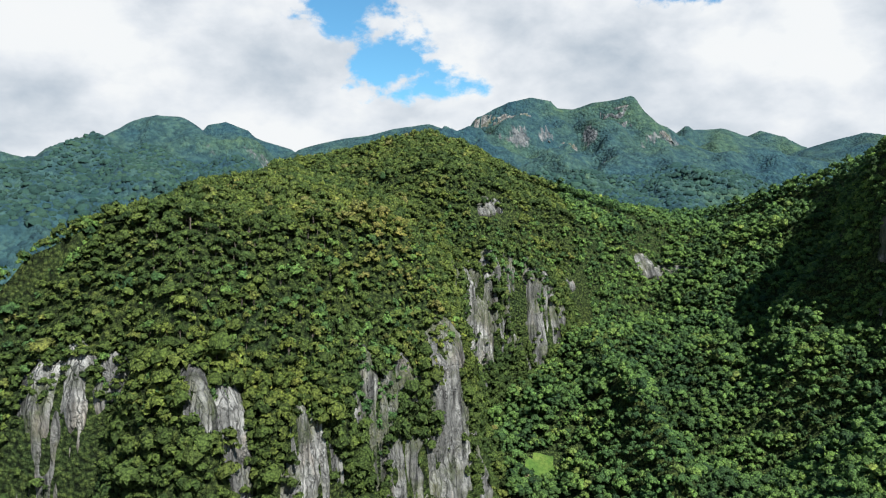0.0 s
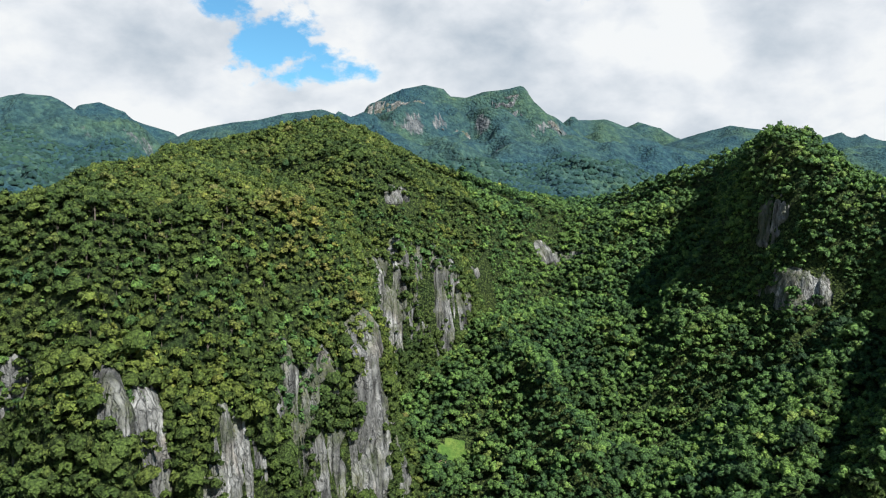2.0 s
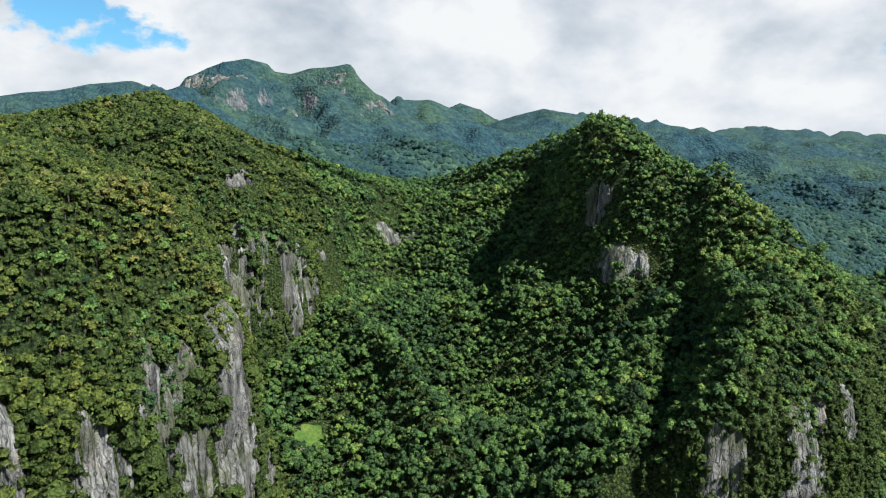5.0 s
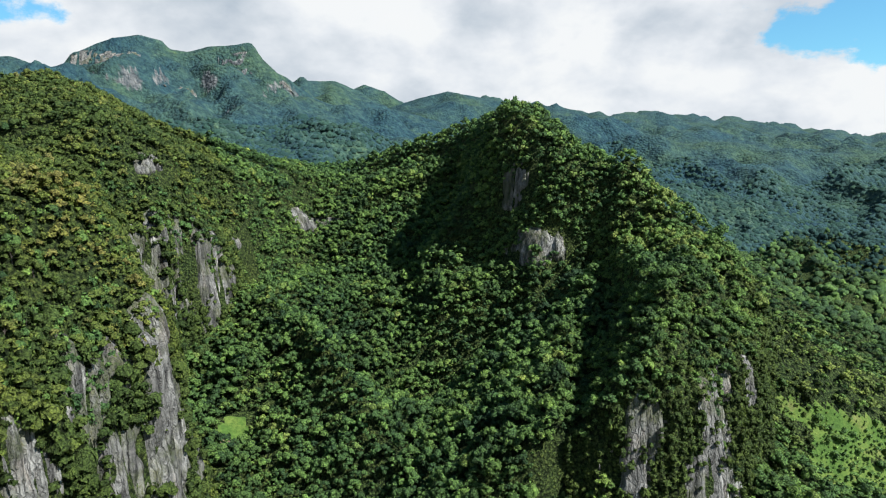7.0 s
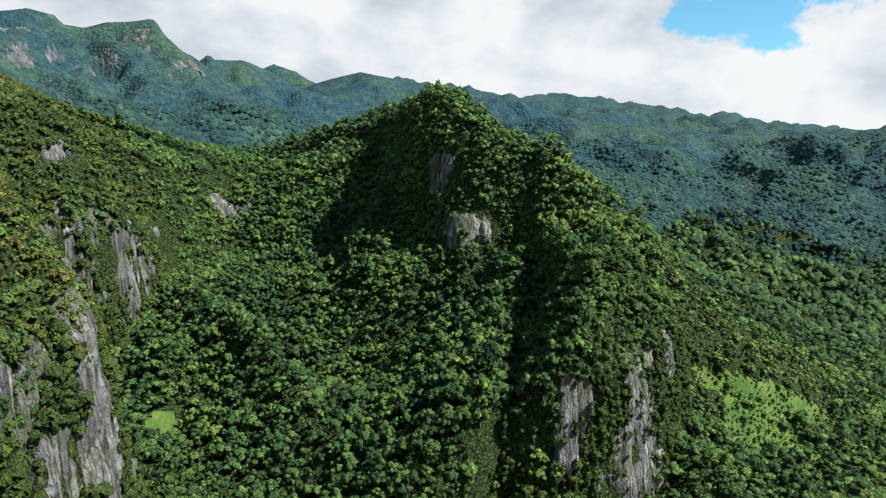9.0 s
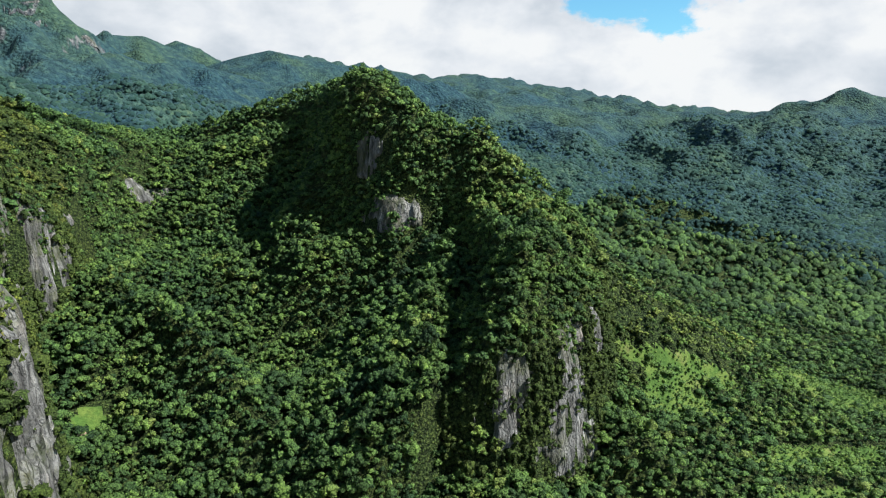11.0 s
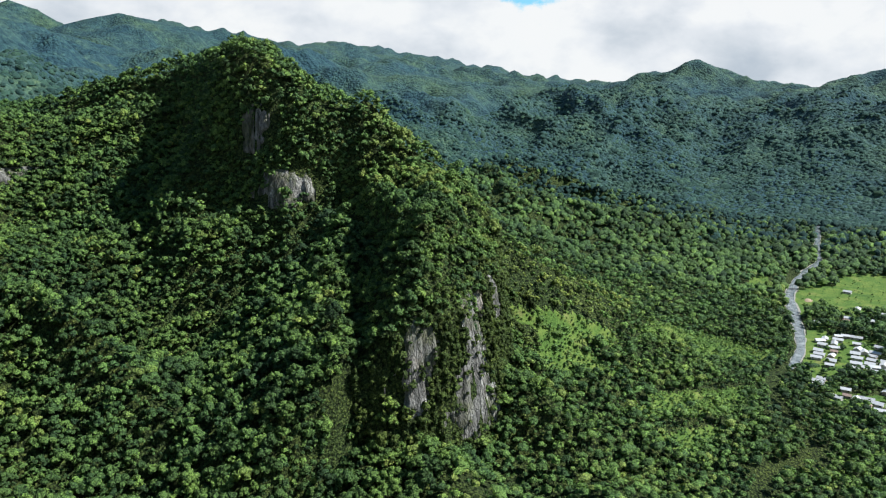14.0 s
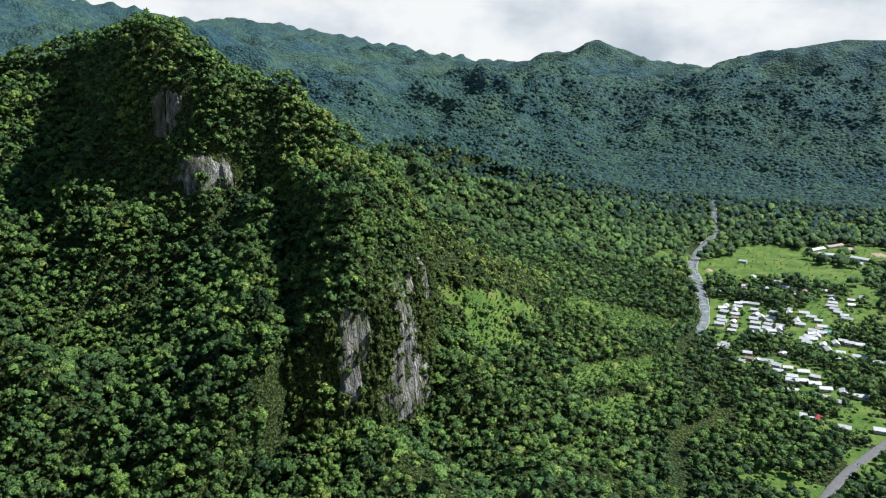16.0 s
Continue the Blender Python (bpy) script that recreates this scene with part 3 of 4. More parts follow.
# glades: middle and half sizes
GLADES_NORTH = [(897, 121, 60, 16), (929, 87, 68, 46), (964, 16, 58, 53), (957, -32, 62, 35), (1054, 48, 45, 57), (1113, -95, 39, 40), (1312, -85, 31, 29), (783, -65, 32, 26), (740, 92, 60, 9), (1000, 60, 70, 30), (956, 187, 40, 14), (870, -70, 40, 20)]
GLADES_VILLAGE = [(712, 60, 52, 9), (730, 43, 36, 9), (678, 12, 21, 10), (755, -7, 42, 26), (788, -31, 60, 30), (586, 19, 22, 36), (538, -16, 19, 22), (690, 76, 70, 18), (709, 48, 49, 17), (696, -6, 33, 20), (483, -6, 12, 28), (501, -42, 32, 18),
                  (375, 18, 14, 26), (526, 34, 8, 10), (372, 3, 12, 17), (430, -36, 21, 14), (618, 71, 22, 10), (655, -25, 16, 26)]
SCHOOL = [(1093, -17, 26, 20), (1066, -36, 14, 22), (1060, -77, 14, 22), (1030, -66, 12, 18), (1132, -44, 22, 18), (1108, -58, 20, 15), (1108, -100, 45, 24), (1020, -75, 14, 14), (1050, -15, 20, 16)]


def glade(X, Y):
    e = np.full(X.shape, 9.0)
    for cx, cy, rx, ry in GLADES_NORTH + GLADES_VILLAGE + SCHOOL:
        e = np.minimum(e, np.hypot((X - cx) / rx, (Y - cy) / ry))
    return e


def grassy(X, Y):
    """Above 0 in the strips of grass and fern that run down the eastern slope."""
    inside = np.minimum(np.minimum(X - 372, 690 - X), np.minimum(Y - 118, 400 - Y + 0.1 * (X - 400))) / 90
    run, across = 0.87 * X - 0.49 * Y, 0.49 * X + 0.87 * Y
    return np.minimum(ripple(0.13 * run, across, 17, 45, 4) + 0.02 + 0.12 * ripple(X, Y, 14, 46, 3), inside)


fx, fy = face_mean(GX), face_mean(GY)
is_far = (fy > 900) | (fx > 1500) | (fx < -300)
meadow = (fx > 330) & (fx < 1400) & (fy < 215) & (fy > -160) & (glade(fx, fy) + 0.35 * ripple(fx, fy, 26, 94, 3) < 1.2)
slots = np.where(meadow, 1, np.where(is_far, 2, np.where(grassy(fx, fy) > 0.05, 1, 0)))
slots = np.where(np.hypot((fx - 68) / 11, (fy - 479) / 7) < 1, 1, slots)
ground = mesh_object("ground", np.stack([GX, GY, GZ], -1).reshape(-1, 3), gf, [GROUND, GRASS, HAZED_CANOPY], slots)
tagged(ground, "steep green mountain ground with a flat river plain", "ground", kind="structure")


def slope_at(X, Y, e=3.0):
    return np.hypot(land(X + e, Y) - land(X - e, Y), land(X, Y + e) - land(X, Y - e)) / (2 * e)


# ---- trees ----
rng = np.random.default_rng(7)


def ball(n):
    v = rng.normal(size=(n, 3))
    return v / np.linalg.norm(v, axis=1)[:, None]


g = (1 + 5 ** 0.5) / 2
ICO_V = np.array([(-1, g, 0), (1, g, 0), (-1, -g, 0), (1, -g, 0), (0, -1, g), (0, 1, g), (0, -1, -g), (0, 1, -g), (g, 0, -1), (g, 0, 1), (-g, 0, -1), (-g, 0, 1)]) / math.hypot(1, g)
ICO_F = np.array([(0, 11, 5), (0, 5, 1), (0, 1, 7), (0, 7, 10), (0, 10, 11), (1, 5, 9), (5, 11, 4), (11, 10, 2), (10, 7, 6), (7, 1, 8), (3, 9, 4), (3, 4, 2), (3, 2, 6), (3, 6, 8), (3, 8, 9), (4, 9, 5), (2, 4, 11), (6, 2, 10), (8, 6, 7), (9, 8, 1)])


def unit(v):
    return v / np.linalg.norm(v, axis=-1, keepdims=True)


def crown_template(lobes, sprays, size, flat=0.75, spread=0.80, under=-0.2):
    """A crown about 1 across in each half axis, at height 1: rounded clumps and leaf sprays on them, all triangles. Corners, faces and soft normals."""
    V, F, N = [], [], []
    n = 0
    for k in range(lobes):
        a, r = k * 2.4 + rng.uniform(0, 1), (0.0 if k == 0 else spread * math.sqrt((k + 0.4) / lobes))
        c = np.array([r * math.cos(a), r * math.sin(a), 0.42 - 0.75 * r * r + rng.uniform(-0.16, 0.16)])
        s = rng.uniform(0.24, 0.44) * (1.15 if k == 0 else 1.0) * (1.35 if lobes < 4 else 1.1 if lobes < 7 else 1.0)
        turn = Euler(tuple(rng.uniform(0, 6.28, 3))).to_matrix()
        d = ICO_V @ np.array(turn)
        keep = ICO_F[d[ICO_F].mean(1)[:, 2] > under]
        V.append(d * s * (1 + rng.uniform(-0.3, 0.3, (len(d), 1))) * (1, 1, flat) + c)
        N.append(unit(d + rng.normal(0, 0.42, d.shape) + 0.35 * unit(c + d * s + (0, 0, 0.2))))
        F.append(keep + n)
        n += len(d)
        m = max(3, sprays // lobes)
        d = ball(m)
        d[:, 2] = np.where(d[:, 2] < -0.35, -d[:, 2], d[:, 2])
        p = c + d * s * (1, 1, flat) * rng.uniform(0.92, 1.25, (m, 1))
        nrm = unit(d + rng.normal(0, 0.55, (m, 3)))
        t1 = unit(np.cross(nrm, ball(m)))
        t2 = np.cross(nrm, t1)
        z = size * rng.uniform(0.6, 1.35, (m, 1))
        tri = np.stack([p + t1 * z, p - 0.55 * t1 * z + 0.8 * t2 * z, p - 0.5 * t1 * z - 0.8 * t2 * z], 1)
        V.append(tri.reshape(-1, 3))
        N.append(np.repeat(unit(0.45 * d + 0.75 * nrm + 0.25 * unit(c + d * s + (0, 0, 0.2))), 3, 0))
        F.append(np.arange(3 * m).reshape(-1, 3) + n)
        n += 3 * m
    return np.concatenate(V), np.concatenate(F), np.concatenate(N)


def soften(me, normals):
    """Leaf masses catch light as rounded clumps: each corner takes its clump's outward direction."""
    at = me.attributes.new("custom_normal", "FLOAT_VECTOR", "POINT")
    at.data.foreach_set("vector", normals.astype(np.float32).ravel())


RICH = [crown_template(int(rng.integers(7, 10)), 100, 0.11, 0.85, 0.8, -0.3) for _ in range(8)]
PLAIN = [crown_template(int(rng.integers(3, 6)), 26, 0.16, 0.85) for _ in range(10)]
BUSH = [crown_template(int(rng.integers(1, 3)), 14, 0.22, 0.9, 0.6, -0.05) for _ in range(8)]
POOR = []
for _ in range(10):
    d = ICO_V @ np.array(Euler(tuple(rng.uniform(0, 6.28, 3))).to_matrix())
    POOR.append((d * (1 + rng.uniform(-0.28, 0.25, (12, 1))) * (1, 1, 0.9), ICO_F[d[ICO_F].mean(1)[:, 2] > -0.35], unit(d + rng.normal(0, 0.25, d.shape) + (0, 0, 0.4))))


def scatter(name, kinds, P, R, H, tint, mat, label):
    """Joined crowns: at each place P a crown of half width R and half height H."""
    V, F, T, M = [], [], [], []
    pick = rng.integers(0, len(kinds), len(P))
    n = 0
    for k, (tv, tf, tn) in enumerate(kinds):
        s = np.where(pick == k)[0]
        if not len(s):
            continue
        a = rng.uniform(0, 2 * math.pi, len(s))
        ca, sa = np.cos(a)[:, None], np.sin(a)[:, None]
        x = (tv[None, :, 0] * ca - tv[None, :, 1] * sa) * R[s, None] + P[s, 0, None]
        y = (tv[None, :, 0] * sa + tv[None, :, 1] * ca) * R[s, None] + P[s, 1, None]
        z = tv[None, :, 2] * H[s, None] + P[s, 2, None]
        V.append(np.stack([x, y, z], -1).reshape(-1, 3))
        F.append((tf[None] + (np.arange(len(s)) * len(tv))[:, None, None]).reshape(-1, 3) + n)
        T.append(np.repeat(tint[s], len(tv)))
        w = np.stack([(tn[None, :, 0] * ca - tn[None, :, 1] * sa) / R[s, None], (tn[None, :, 0] * sa + tn[None, :, 1] * ca) / R[s, None], tn[None, :, 2] / H[s, None]], -1)
        M.append(unit(w).reshape(-1, 3))
        n += len(s) * len(tv)
    ob = mesh_object(name, np.concatenate(V), np.concatenate(F), [mat])
    soften(ob.data, np.concatenate(M))
    at = ob.data.attributes.new("tint", "FLOAT", "POINT")
    at.data.foreach_set("value", np.concatenate(T).astype(np.float32))
    return tagged(ob, label, "forest", kind="stuff")


def spots(x0, x1, y0, y1, step):
    X, Y = np.meshgrid(np.arange(float(x0), x1, step), np.arange(float(y0), y1, step), indexing="ij")
    X[:, ::2] += step / 2
    return X.ravel() + rng.uniform(-0.42, 0.42, X.size) * step, Y.ravel() + rng.uniform(-0.42, 0.42, X.size) * step


def tint_of(n):
    return np.clip(rng.beta(2.2, 2.4, n), 0, 1)



# ---- cliffs ----
def resample(line, step):
    pts = np.array([p[:2] for p in line], float)
    seg = np.hypot(*np.diff(pts, axis=0).T)
    s = np.concatenate([[0], np.cumsum(seg)])
    u = np.arange(0, s[-1], step)
    x, y = np.interp(u, s, pts[:, 0]), np.interp(u, s, pts[:, 1])
    k = max(3, int(14 / step)) | 1
    pad = k // 2
    w = np.ones(k) / k
    return u, np.convolve(np.pad(x, pad, "edge"), w, "valid"), np.convolve(np.pad(y, pad, "edge"), w, "valid")


def bareness(x, y, z, bare):
    """Below 1 inside the bare parts of a face, with a ragged edge."""
    e = np.full(x.shape, 9.0)
    for bx, by, bz, w, h in bare:
        e = np.minimum(e, np.sqrt(((x - bx) ** 2 + (y - by) ** 2) / (w * w) + ((z - bz) / h) ** 2))
    return 0.84 * e + 0.55 * ripple(x + y, z * 0.6, 9, 91, 3)


def cliff_sheet(name, line, inner, outer, label, step=1.5, tall=1.7, z_top=None, z_low=None, push=1.6, rough=1.0, seed=51, island=False, bare=None, cover=None):
    """A fluted rock face that clings to the steep ground outside a rim line (its right-hand side)."""
    u, x, y = resample(line, step)
    tx, ty = np.gradient(x), np.gradient(y)
    k = np.hypot(tx, ty)
    nx, ny = ty / k, -tx / k
    hi, lo = land(x - nx * inner, y - ny * inner) - 0.5, land(x + nx * outer, y + ny * outer) + 0.5
    if z_top:
        hi = np.minimum(hi, z_top)
    if z_low:
        lo = np.maximum(lo, z_low)
    lo = np.minimum(lo, hi - 4)
    rows = int(max(6, np.max(hi - lo) / tall))
    v = np.linspace(0, 1, rows)
    Z = hi[:, None] * (1 - v) + lo[:, None] * v
    A, B = np.full(Z.shape, -float(inner)), np.full(Z.shape, float(outer))
    for _ in range(12):
        Q = (A + B) / 2
        up = land(x[:, None] + nx[:, None] * Q, y[:, None] + ny[:, None] * Q) > Z
        A, B = np.where(up, Q, A), np.where(up, B, Q)
    U = np.repeat(u[:, None], rows, 1)
    crack = np.exp(-(ripple(U, Z * 0.09, 15, seed, 4) / 0.10) ** 2) + 0.75 * np.exp(-(ripple(U, Z * 0.12, 7, seed + 7, 3) / 0.10) ** 2)
    chip = ripple(U, Z * 0.45, 5, seed + 1, 3)
    bulge = ripple(U, Z * 0.6, 34, seed + 2, 2)
    fade = np.clip(np.minimum(v, 1 - v) * rows / 3, 0, 1)[None, :]
    Q = (A + B) / 2 + push + rough * (1.2 - 3.6 * crack + 1.7 * chip + 2.4 * bulge) * fade - 1.6 * (1 - fade)
    if island:
        e = np.hypot(U / u[-1] * 2 - 1, v[None, :] * 2 - 1) + 0.55 * ripple(U, Z, 12, seed + 5, 4)
        Q = Q - np.clip((e - 0.62) * 9, 0, 7)
    X, Y = x[:, None] + nx[:, None] * Q, y[:, None] + ny[:, None] * Q
    Z = Z + 0.5 * ripple(U * 1.3, Z, 4, seed + 3, 2)
    fx, fy, fz = face_mean(X), face_mean(Y), face_mean(Z)
    green = (np.zeros(len(fx)) if bare is None else (bareness(fx, fy, fz, bare) > 1.0)) if cover is None else (ripple(fx + fy, fz, cover, seed, 3) > 0.02)
    ob = mesh_object(name, np.stack([X, Y, Z], -1).reshape(-1, 3), grid_faces(len(u), rows)[:, ::-1], [ROCK, HAZED_CANOPY if cover else GROUND], green.astype(np.int32))
    tagged(ob, label, "cliff", kind="structure")
    return X, Y, Z, nx, ny


# bare rock on the faces: middle, half width and half height
BARE_MASSIF = [(-152, 261, 180, 17.4, 16.8), (-135, 260, 172, 11.6, 33.6), (-146, 257, 156, 14.5, 24), (-88, 255, 183, 7.2, 12), (-80, 265, 160, 5.8, 36), (-57, 280, 167, 4.3, 4.8), (-53, 281, 140, 11.8, 21.6), (-38, 319, 184, 5.8, 14.4),
               (-34, 319, 158, 13.2, 21.6), (-21, 333, 174, 9.7, 14.4), (2, 362, 182, 15.7, 24), (3, 352, 150, 15.7, 36), (2, 346, 112, 15.7, 24), (-17, 326, 124, 19.6, 21.6), (16, 384, 102, 15.7, 19.2)]
BARE_BACK = [(8, 530, 205, 9.4, 16.2), (26, 557, 170, 18.8, 42.5), (38, 575, 208, 9.4, 25), (58, 586, 203, 9.4, 25), (74, 592, 166, 31.9, 37.5), (20, 540, 140, 15, 12.5)]
BARE_BLUFF = [(296, 258, 62, 9.0, 26.0), (300, 262, 132, 6.0, 20.0), (237, 266, 114, 8.8, 16.9), (228, 270, 86, 11.1, 14.3), (287, 259, 104, 13.3, 33.8), (278, 254, 68, 19.9, 23.4), (328, 268, 119, 6.6, 18.2), (258, 256, 60, 13.3, 11.7)]

massif_face = cliff_sheet("cliff_massif", WEST_RIM[-2:] + FACE_RIM + NORTH_RIM[:2], 10, 42, "tall fluted grey limestone cliff streaked black and white", bare=BARE_MASSIF + BARE_BACK)
bluff_face = cliff_sheet("cliff_bluff", BLUFF_RIM[3:12], 8, 36, "grey and rust-brown limestone cliff under forest", seed=61, bare=BARE_BLUFF)

# lone outcrops: line, top, foot
OUTCROPS = [("rock_overhang", [(298, 490, 0), (314, 466, 0), (336, 440, 0)], 206, 172, 3.5), ("rock_outcrop_valley", [(196, 726, 0), (214, 735, 0), (232, 748, 0)], 212, 180, 2.2),
            ("rock_outcrop_saddle", [(224, 750, 0), (240, 764, 0), (254, 774, 0)], 196, 166, 2.2), ("rock_outcrop_ridge", [(28, 594, 0), (46, 600, 0), (58, 608, 0)], 268, 246, 2.2),
            ("rock_outcrop_slope", [(92, 624, 0), (106, 636, 0), (124, 650, 0)], 196, 178, 3.5), ("rock_wall_peak", [(313, 514, 0), (321, 500, 0), (330, 484, 0)], 262, 212, 0.8)]
rock_faces = []
for k, (nm, line, top, low, push) in enumerate(OUTCROPS):
    rock_faces.append(cliff_sheet(nm, line, 22, 26, "weathered pale grey limestone outcrop among trees", 1.3, 1.4, top, low, push, 0.7, 71 + 6 * k, True))


# distant crags on the table mountain and its neighbours
for k, (line, top, low) in enumerate((([(90, 2150, 0), (180, 2130, 0), (270, 2110, 0)], 560, 515), ([(190, 2090, 0), (245, 2080, 0), (300, 2070, 0)], 490, 430), ([(470, 2110, 0), (520, 2095, 0), (570, 2080, 0)], 580, 490),
                                      ([(320, 2050, 0), (350, 2040, 0), (380, 2040, 0)], 460, 410), ([(640, 2070, 0), (665, 2060, 0), (690, 2050, 0)], 520, 460), ([(1040, 2330, 0), (1075, 2310, 0), (1110, 2310, 0)], 420, 380))):
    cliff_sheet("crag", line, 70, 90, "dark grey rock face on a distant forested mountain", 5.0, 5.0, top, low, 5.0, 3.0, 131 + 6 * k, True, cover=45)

def cling(name, face, bare, mat, step, label, size, low, patchy=0.12):
    """Shrubs and small trees that hold on to a rock face, but for its bare parts."""
    FX, FY, FZ, nx, ny = face
    n, r = FX.shape
    i = rng.integers(0, n, int(n * r * step))
    j = rng.integers(0, r, len(i))
    i, j = i[FZ[i, j] > low], j[FZ[i, j] > low]
    x, y, z = FX[i, j], FY[i, j], FZ[i, j]
    e = bareness(x, y, z, bare)
    keep = (e > 0.95) | ((e > 0.55) & (rng.uniform(size=len(i)) < patchy))
    x, y, z, i = x[keep], y[keep], z[keep], i[keep]
    R = size * np.exp(rng.normal(0, 0.35, len(x)))
    P = np.stack([x + nx[i] * R * 0.25, y + ny[i] * R * 0.25, z], 1)
    # tint drops towards the foot: greener growth, and shade put into the colour
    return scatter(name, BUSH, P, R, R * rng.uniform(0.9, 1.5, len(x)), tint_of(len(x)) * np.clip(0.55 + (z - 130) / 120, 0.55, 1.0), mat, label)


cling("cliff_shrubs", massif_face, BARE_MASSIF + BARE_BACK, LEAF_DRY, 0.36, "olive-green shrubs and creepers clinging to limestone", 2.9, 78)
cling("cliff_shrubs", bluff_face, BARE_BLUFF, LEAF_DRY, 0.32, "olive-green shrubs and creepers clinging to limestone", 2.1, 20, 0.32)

# ---- river plain ----
RIVER = [(1500, 170), (1300, 150), (1143, 130), (1020, 146), (919, 143), (840, 128), (765, 111), (700, 101), (644, 102), (600, 110), (558, 109), (520, 98), (490, 84), (466, 62), (450, 56), (430, 72), (411, 83), (380, 86), (335, 79), (280, 66), (200, 60), (60, 70)]
ROAD = [(620, -120), (540, -88), (466, -50), (411, -22), (370, -7), (320, 6), (240, 18), (100, 20)]
# rows of houses: from, to and how many
ROWS_WEST = [(746, 84, 679, 84, 4), (763, 73, 664, 70, 8), (767, 64, 769, 55, 2), (744, 52, 668, 50, 6), (727, 34, 673, 40, 5), (669, 33, 676, 20, 2), (860, 23, 831, 7, 3), (733, 12, 716, 7, 3), (760, 1, 747, -7, 2), (670, 2, 710, -11, 5), (662, -1, 697, -14, 4)]
ROWS_EAST = [(801, -27, 760, -42, 5), (845, -30, 813, -29, 3), (836, -51, 851, -63, 2), (662, -14, 648, -20, 2), (680, -32, 675, -56, 4), (646, -29, 630, -28, 2), (640, -46, 633, -59, 2), (621, 75, 601, 76, 3), (605, 54, 581, 59, 2), (591, 51, 586, 43, 2)]
ROWS_SOUTH = [(592, 36, 573, -5, 5), (576, 33, 554, -5, 5), (532, 13, 532, 13, 1), (547, -12, 529, -9, 2), (547, -27, 525, -23, 2), (543, -39, 543, -39, 1), (484, 2, 484, 2, 1), (478, -22, 485, -50, 2), (829, 69, 805, 97, 2),
              (843, 47, 843, 47, 1), (968, 79, 968, 79, 1), (852, 0, 829, -8, 2), (767, 18, 752, 16, 2), (890, 60, 880, 30, 2), (700, 24, 690, 26, 2)]
ROWS_MIDDLE = [(863, -21, 863, -21, 1), (817, -50, 817, -50, 1), (738, -13, 718, -16, 2), (672, -25, 672, -25, 1), (620, 22, 620, 22, 1), (747, 31, 747, 31, 1), (679, 33, 679, 33, 1), (722, 44, 722, 44, 1),
               (554, 13, 554, 13, 1), (841, 66, 841, 66, 1), (739, 87, 690, 83, 2)]
PLOTS = [(x0 + (x1 - x0) * i / max(n - 1, 1) + rng.uniform(-1.5, 1.5), y0 + (y1 - y0) * i / max(n - 1, 1) + rng.uniform(-1.5, 1.5)) for x0, y0, x1, y1, n in ROWS_WEST + ROWS_EAST + ROWS_SOUTH + ROWS_MIDDLE for i in range(n)]


def ribbon(name, line, width, z, mat, label, category, wobble=0.0):
    pts = np.array(line, float)
    s = np.concatenate([[0], np.cumsum(np.hypot(*np.diff(pts, axis=0).T))])
    u = np.arange(0, s[-1], 5.0)
    x, y = np.interp(u, s, pts[:, 0]), np.interp(u, s, pts[:, 1])
    k = np.ones(7) / 7
    x, y = np.convolve(np.pad(x, 3, "edge"), k, "valid"), np.convolve(np.pad(y, 3, "edge"), k, "valid")
    tx, ty = np.gradient(x), np.gradient(y)
    n = np.hypot(tx, ty)
    w = width / 2 * (1 + wobble * ripple(u, u * 0, 40, 81, 2)) * np.where(wobble > 0, np.clip(0.55 + (x - 600) / 300, 0.55, 1.0), 1.0)
    rows = [np.stack([x - ty / n * w * f, y + tx / n * w * f, np.full(len(u), z + (0.0 if abs(f) < 0.9 else -0.25))], 1) for f in (-1, -0.8, -0.3, 0.3, 0.8, 1)]
    V = np.stack(rows, 1)
    ob = mesh_object(name, V.reshape(-1, 3), grid_faces(len(u), 6)[:, ::-1], [mat])
    return tagged(ob, label, category, kind="structure")


ribbon("river", RIVER, 11.0, 0.75, WATER, "shallow grey mountain river with pale riffles", "river", 0.5)
ribbon("river_bank", RIVER, 14.5, 0.45, GRAVEL, "strip of pale gravel along the river", "bank", 0.7)
ribbon("road", ROAD, 6.5, 0.6, ASPHALT, "narrow grey asphalt road through grass", "road")


def near_line(X, Y, line, r):
    d, side, vals = along(X, Y, [(p[0], p[1], 0) for p in line])
    return d < r


def open_ground(X, Y):
    """Places with no trees."""
    z = land(X, Y)
    out = near_line(X, Y, RIVER, 7.5) & (X > 640) | near_line(X, Y, RIVER, 5.5) | near_line(X, Y, ROAD, 6) | (np.hypot((X - 68) / 11, (Y - 479) / 7) < 1)
    for nm, line, top, low, push in OUTCROPS:
        out |= near_line(X, Y, line, 5) & (z > low - 4) & (z < top - 4)
    for hx, hy in PLOTS:
        out |= (np.abs(X - hx + 4) < 10) & (np.abs(Y - hy) < 7)
    out |= grassy(X, Y) > 0.06
    return out | (glade(X, Y) + 0.45 * ripple(X, Y, 30, 95, 3) < 1)


# ---- forest ----
X, Y = spots(-240, 620, 232, 900, 4.4)
S = slope_at(X, Y)
Z = land(X, Y)
west = (X < 50 - 0.05 * (Y - 300)) | ((X < 130) & (Y > 590) & (Z > 205))
full = np.where(west, np.where(Y > 500, 0.72, 0.95), np.where(Y > 420, 0.84, 0.80)) * np.sqrt(1 + np.minimum(S, 2.4) ** 2)
bare = S > np.where(X > 150, 4.6, 2.9) + 0.8 * ripple(X, Y, 20, 33, 2)
hidden = (X > 420) & (Y > 560) & (Z < 200)
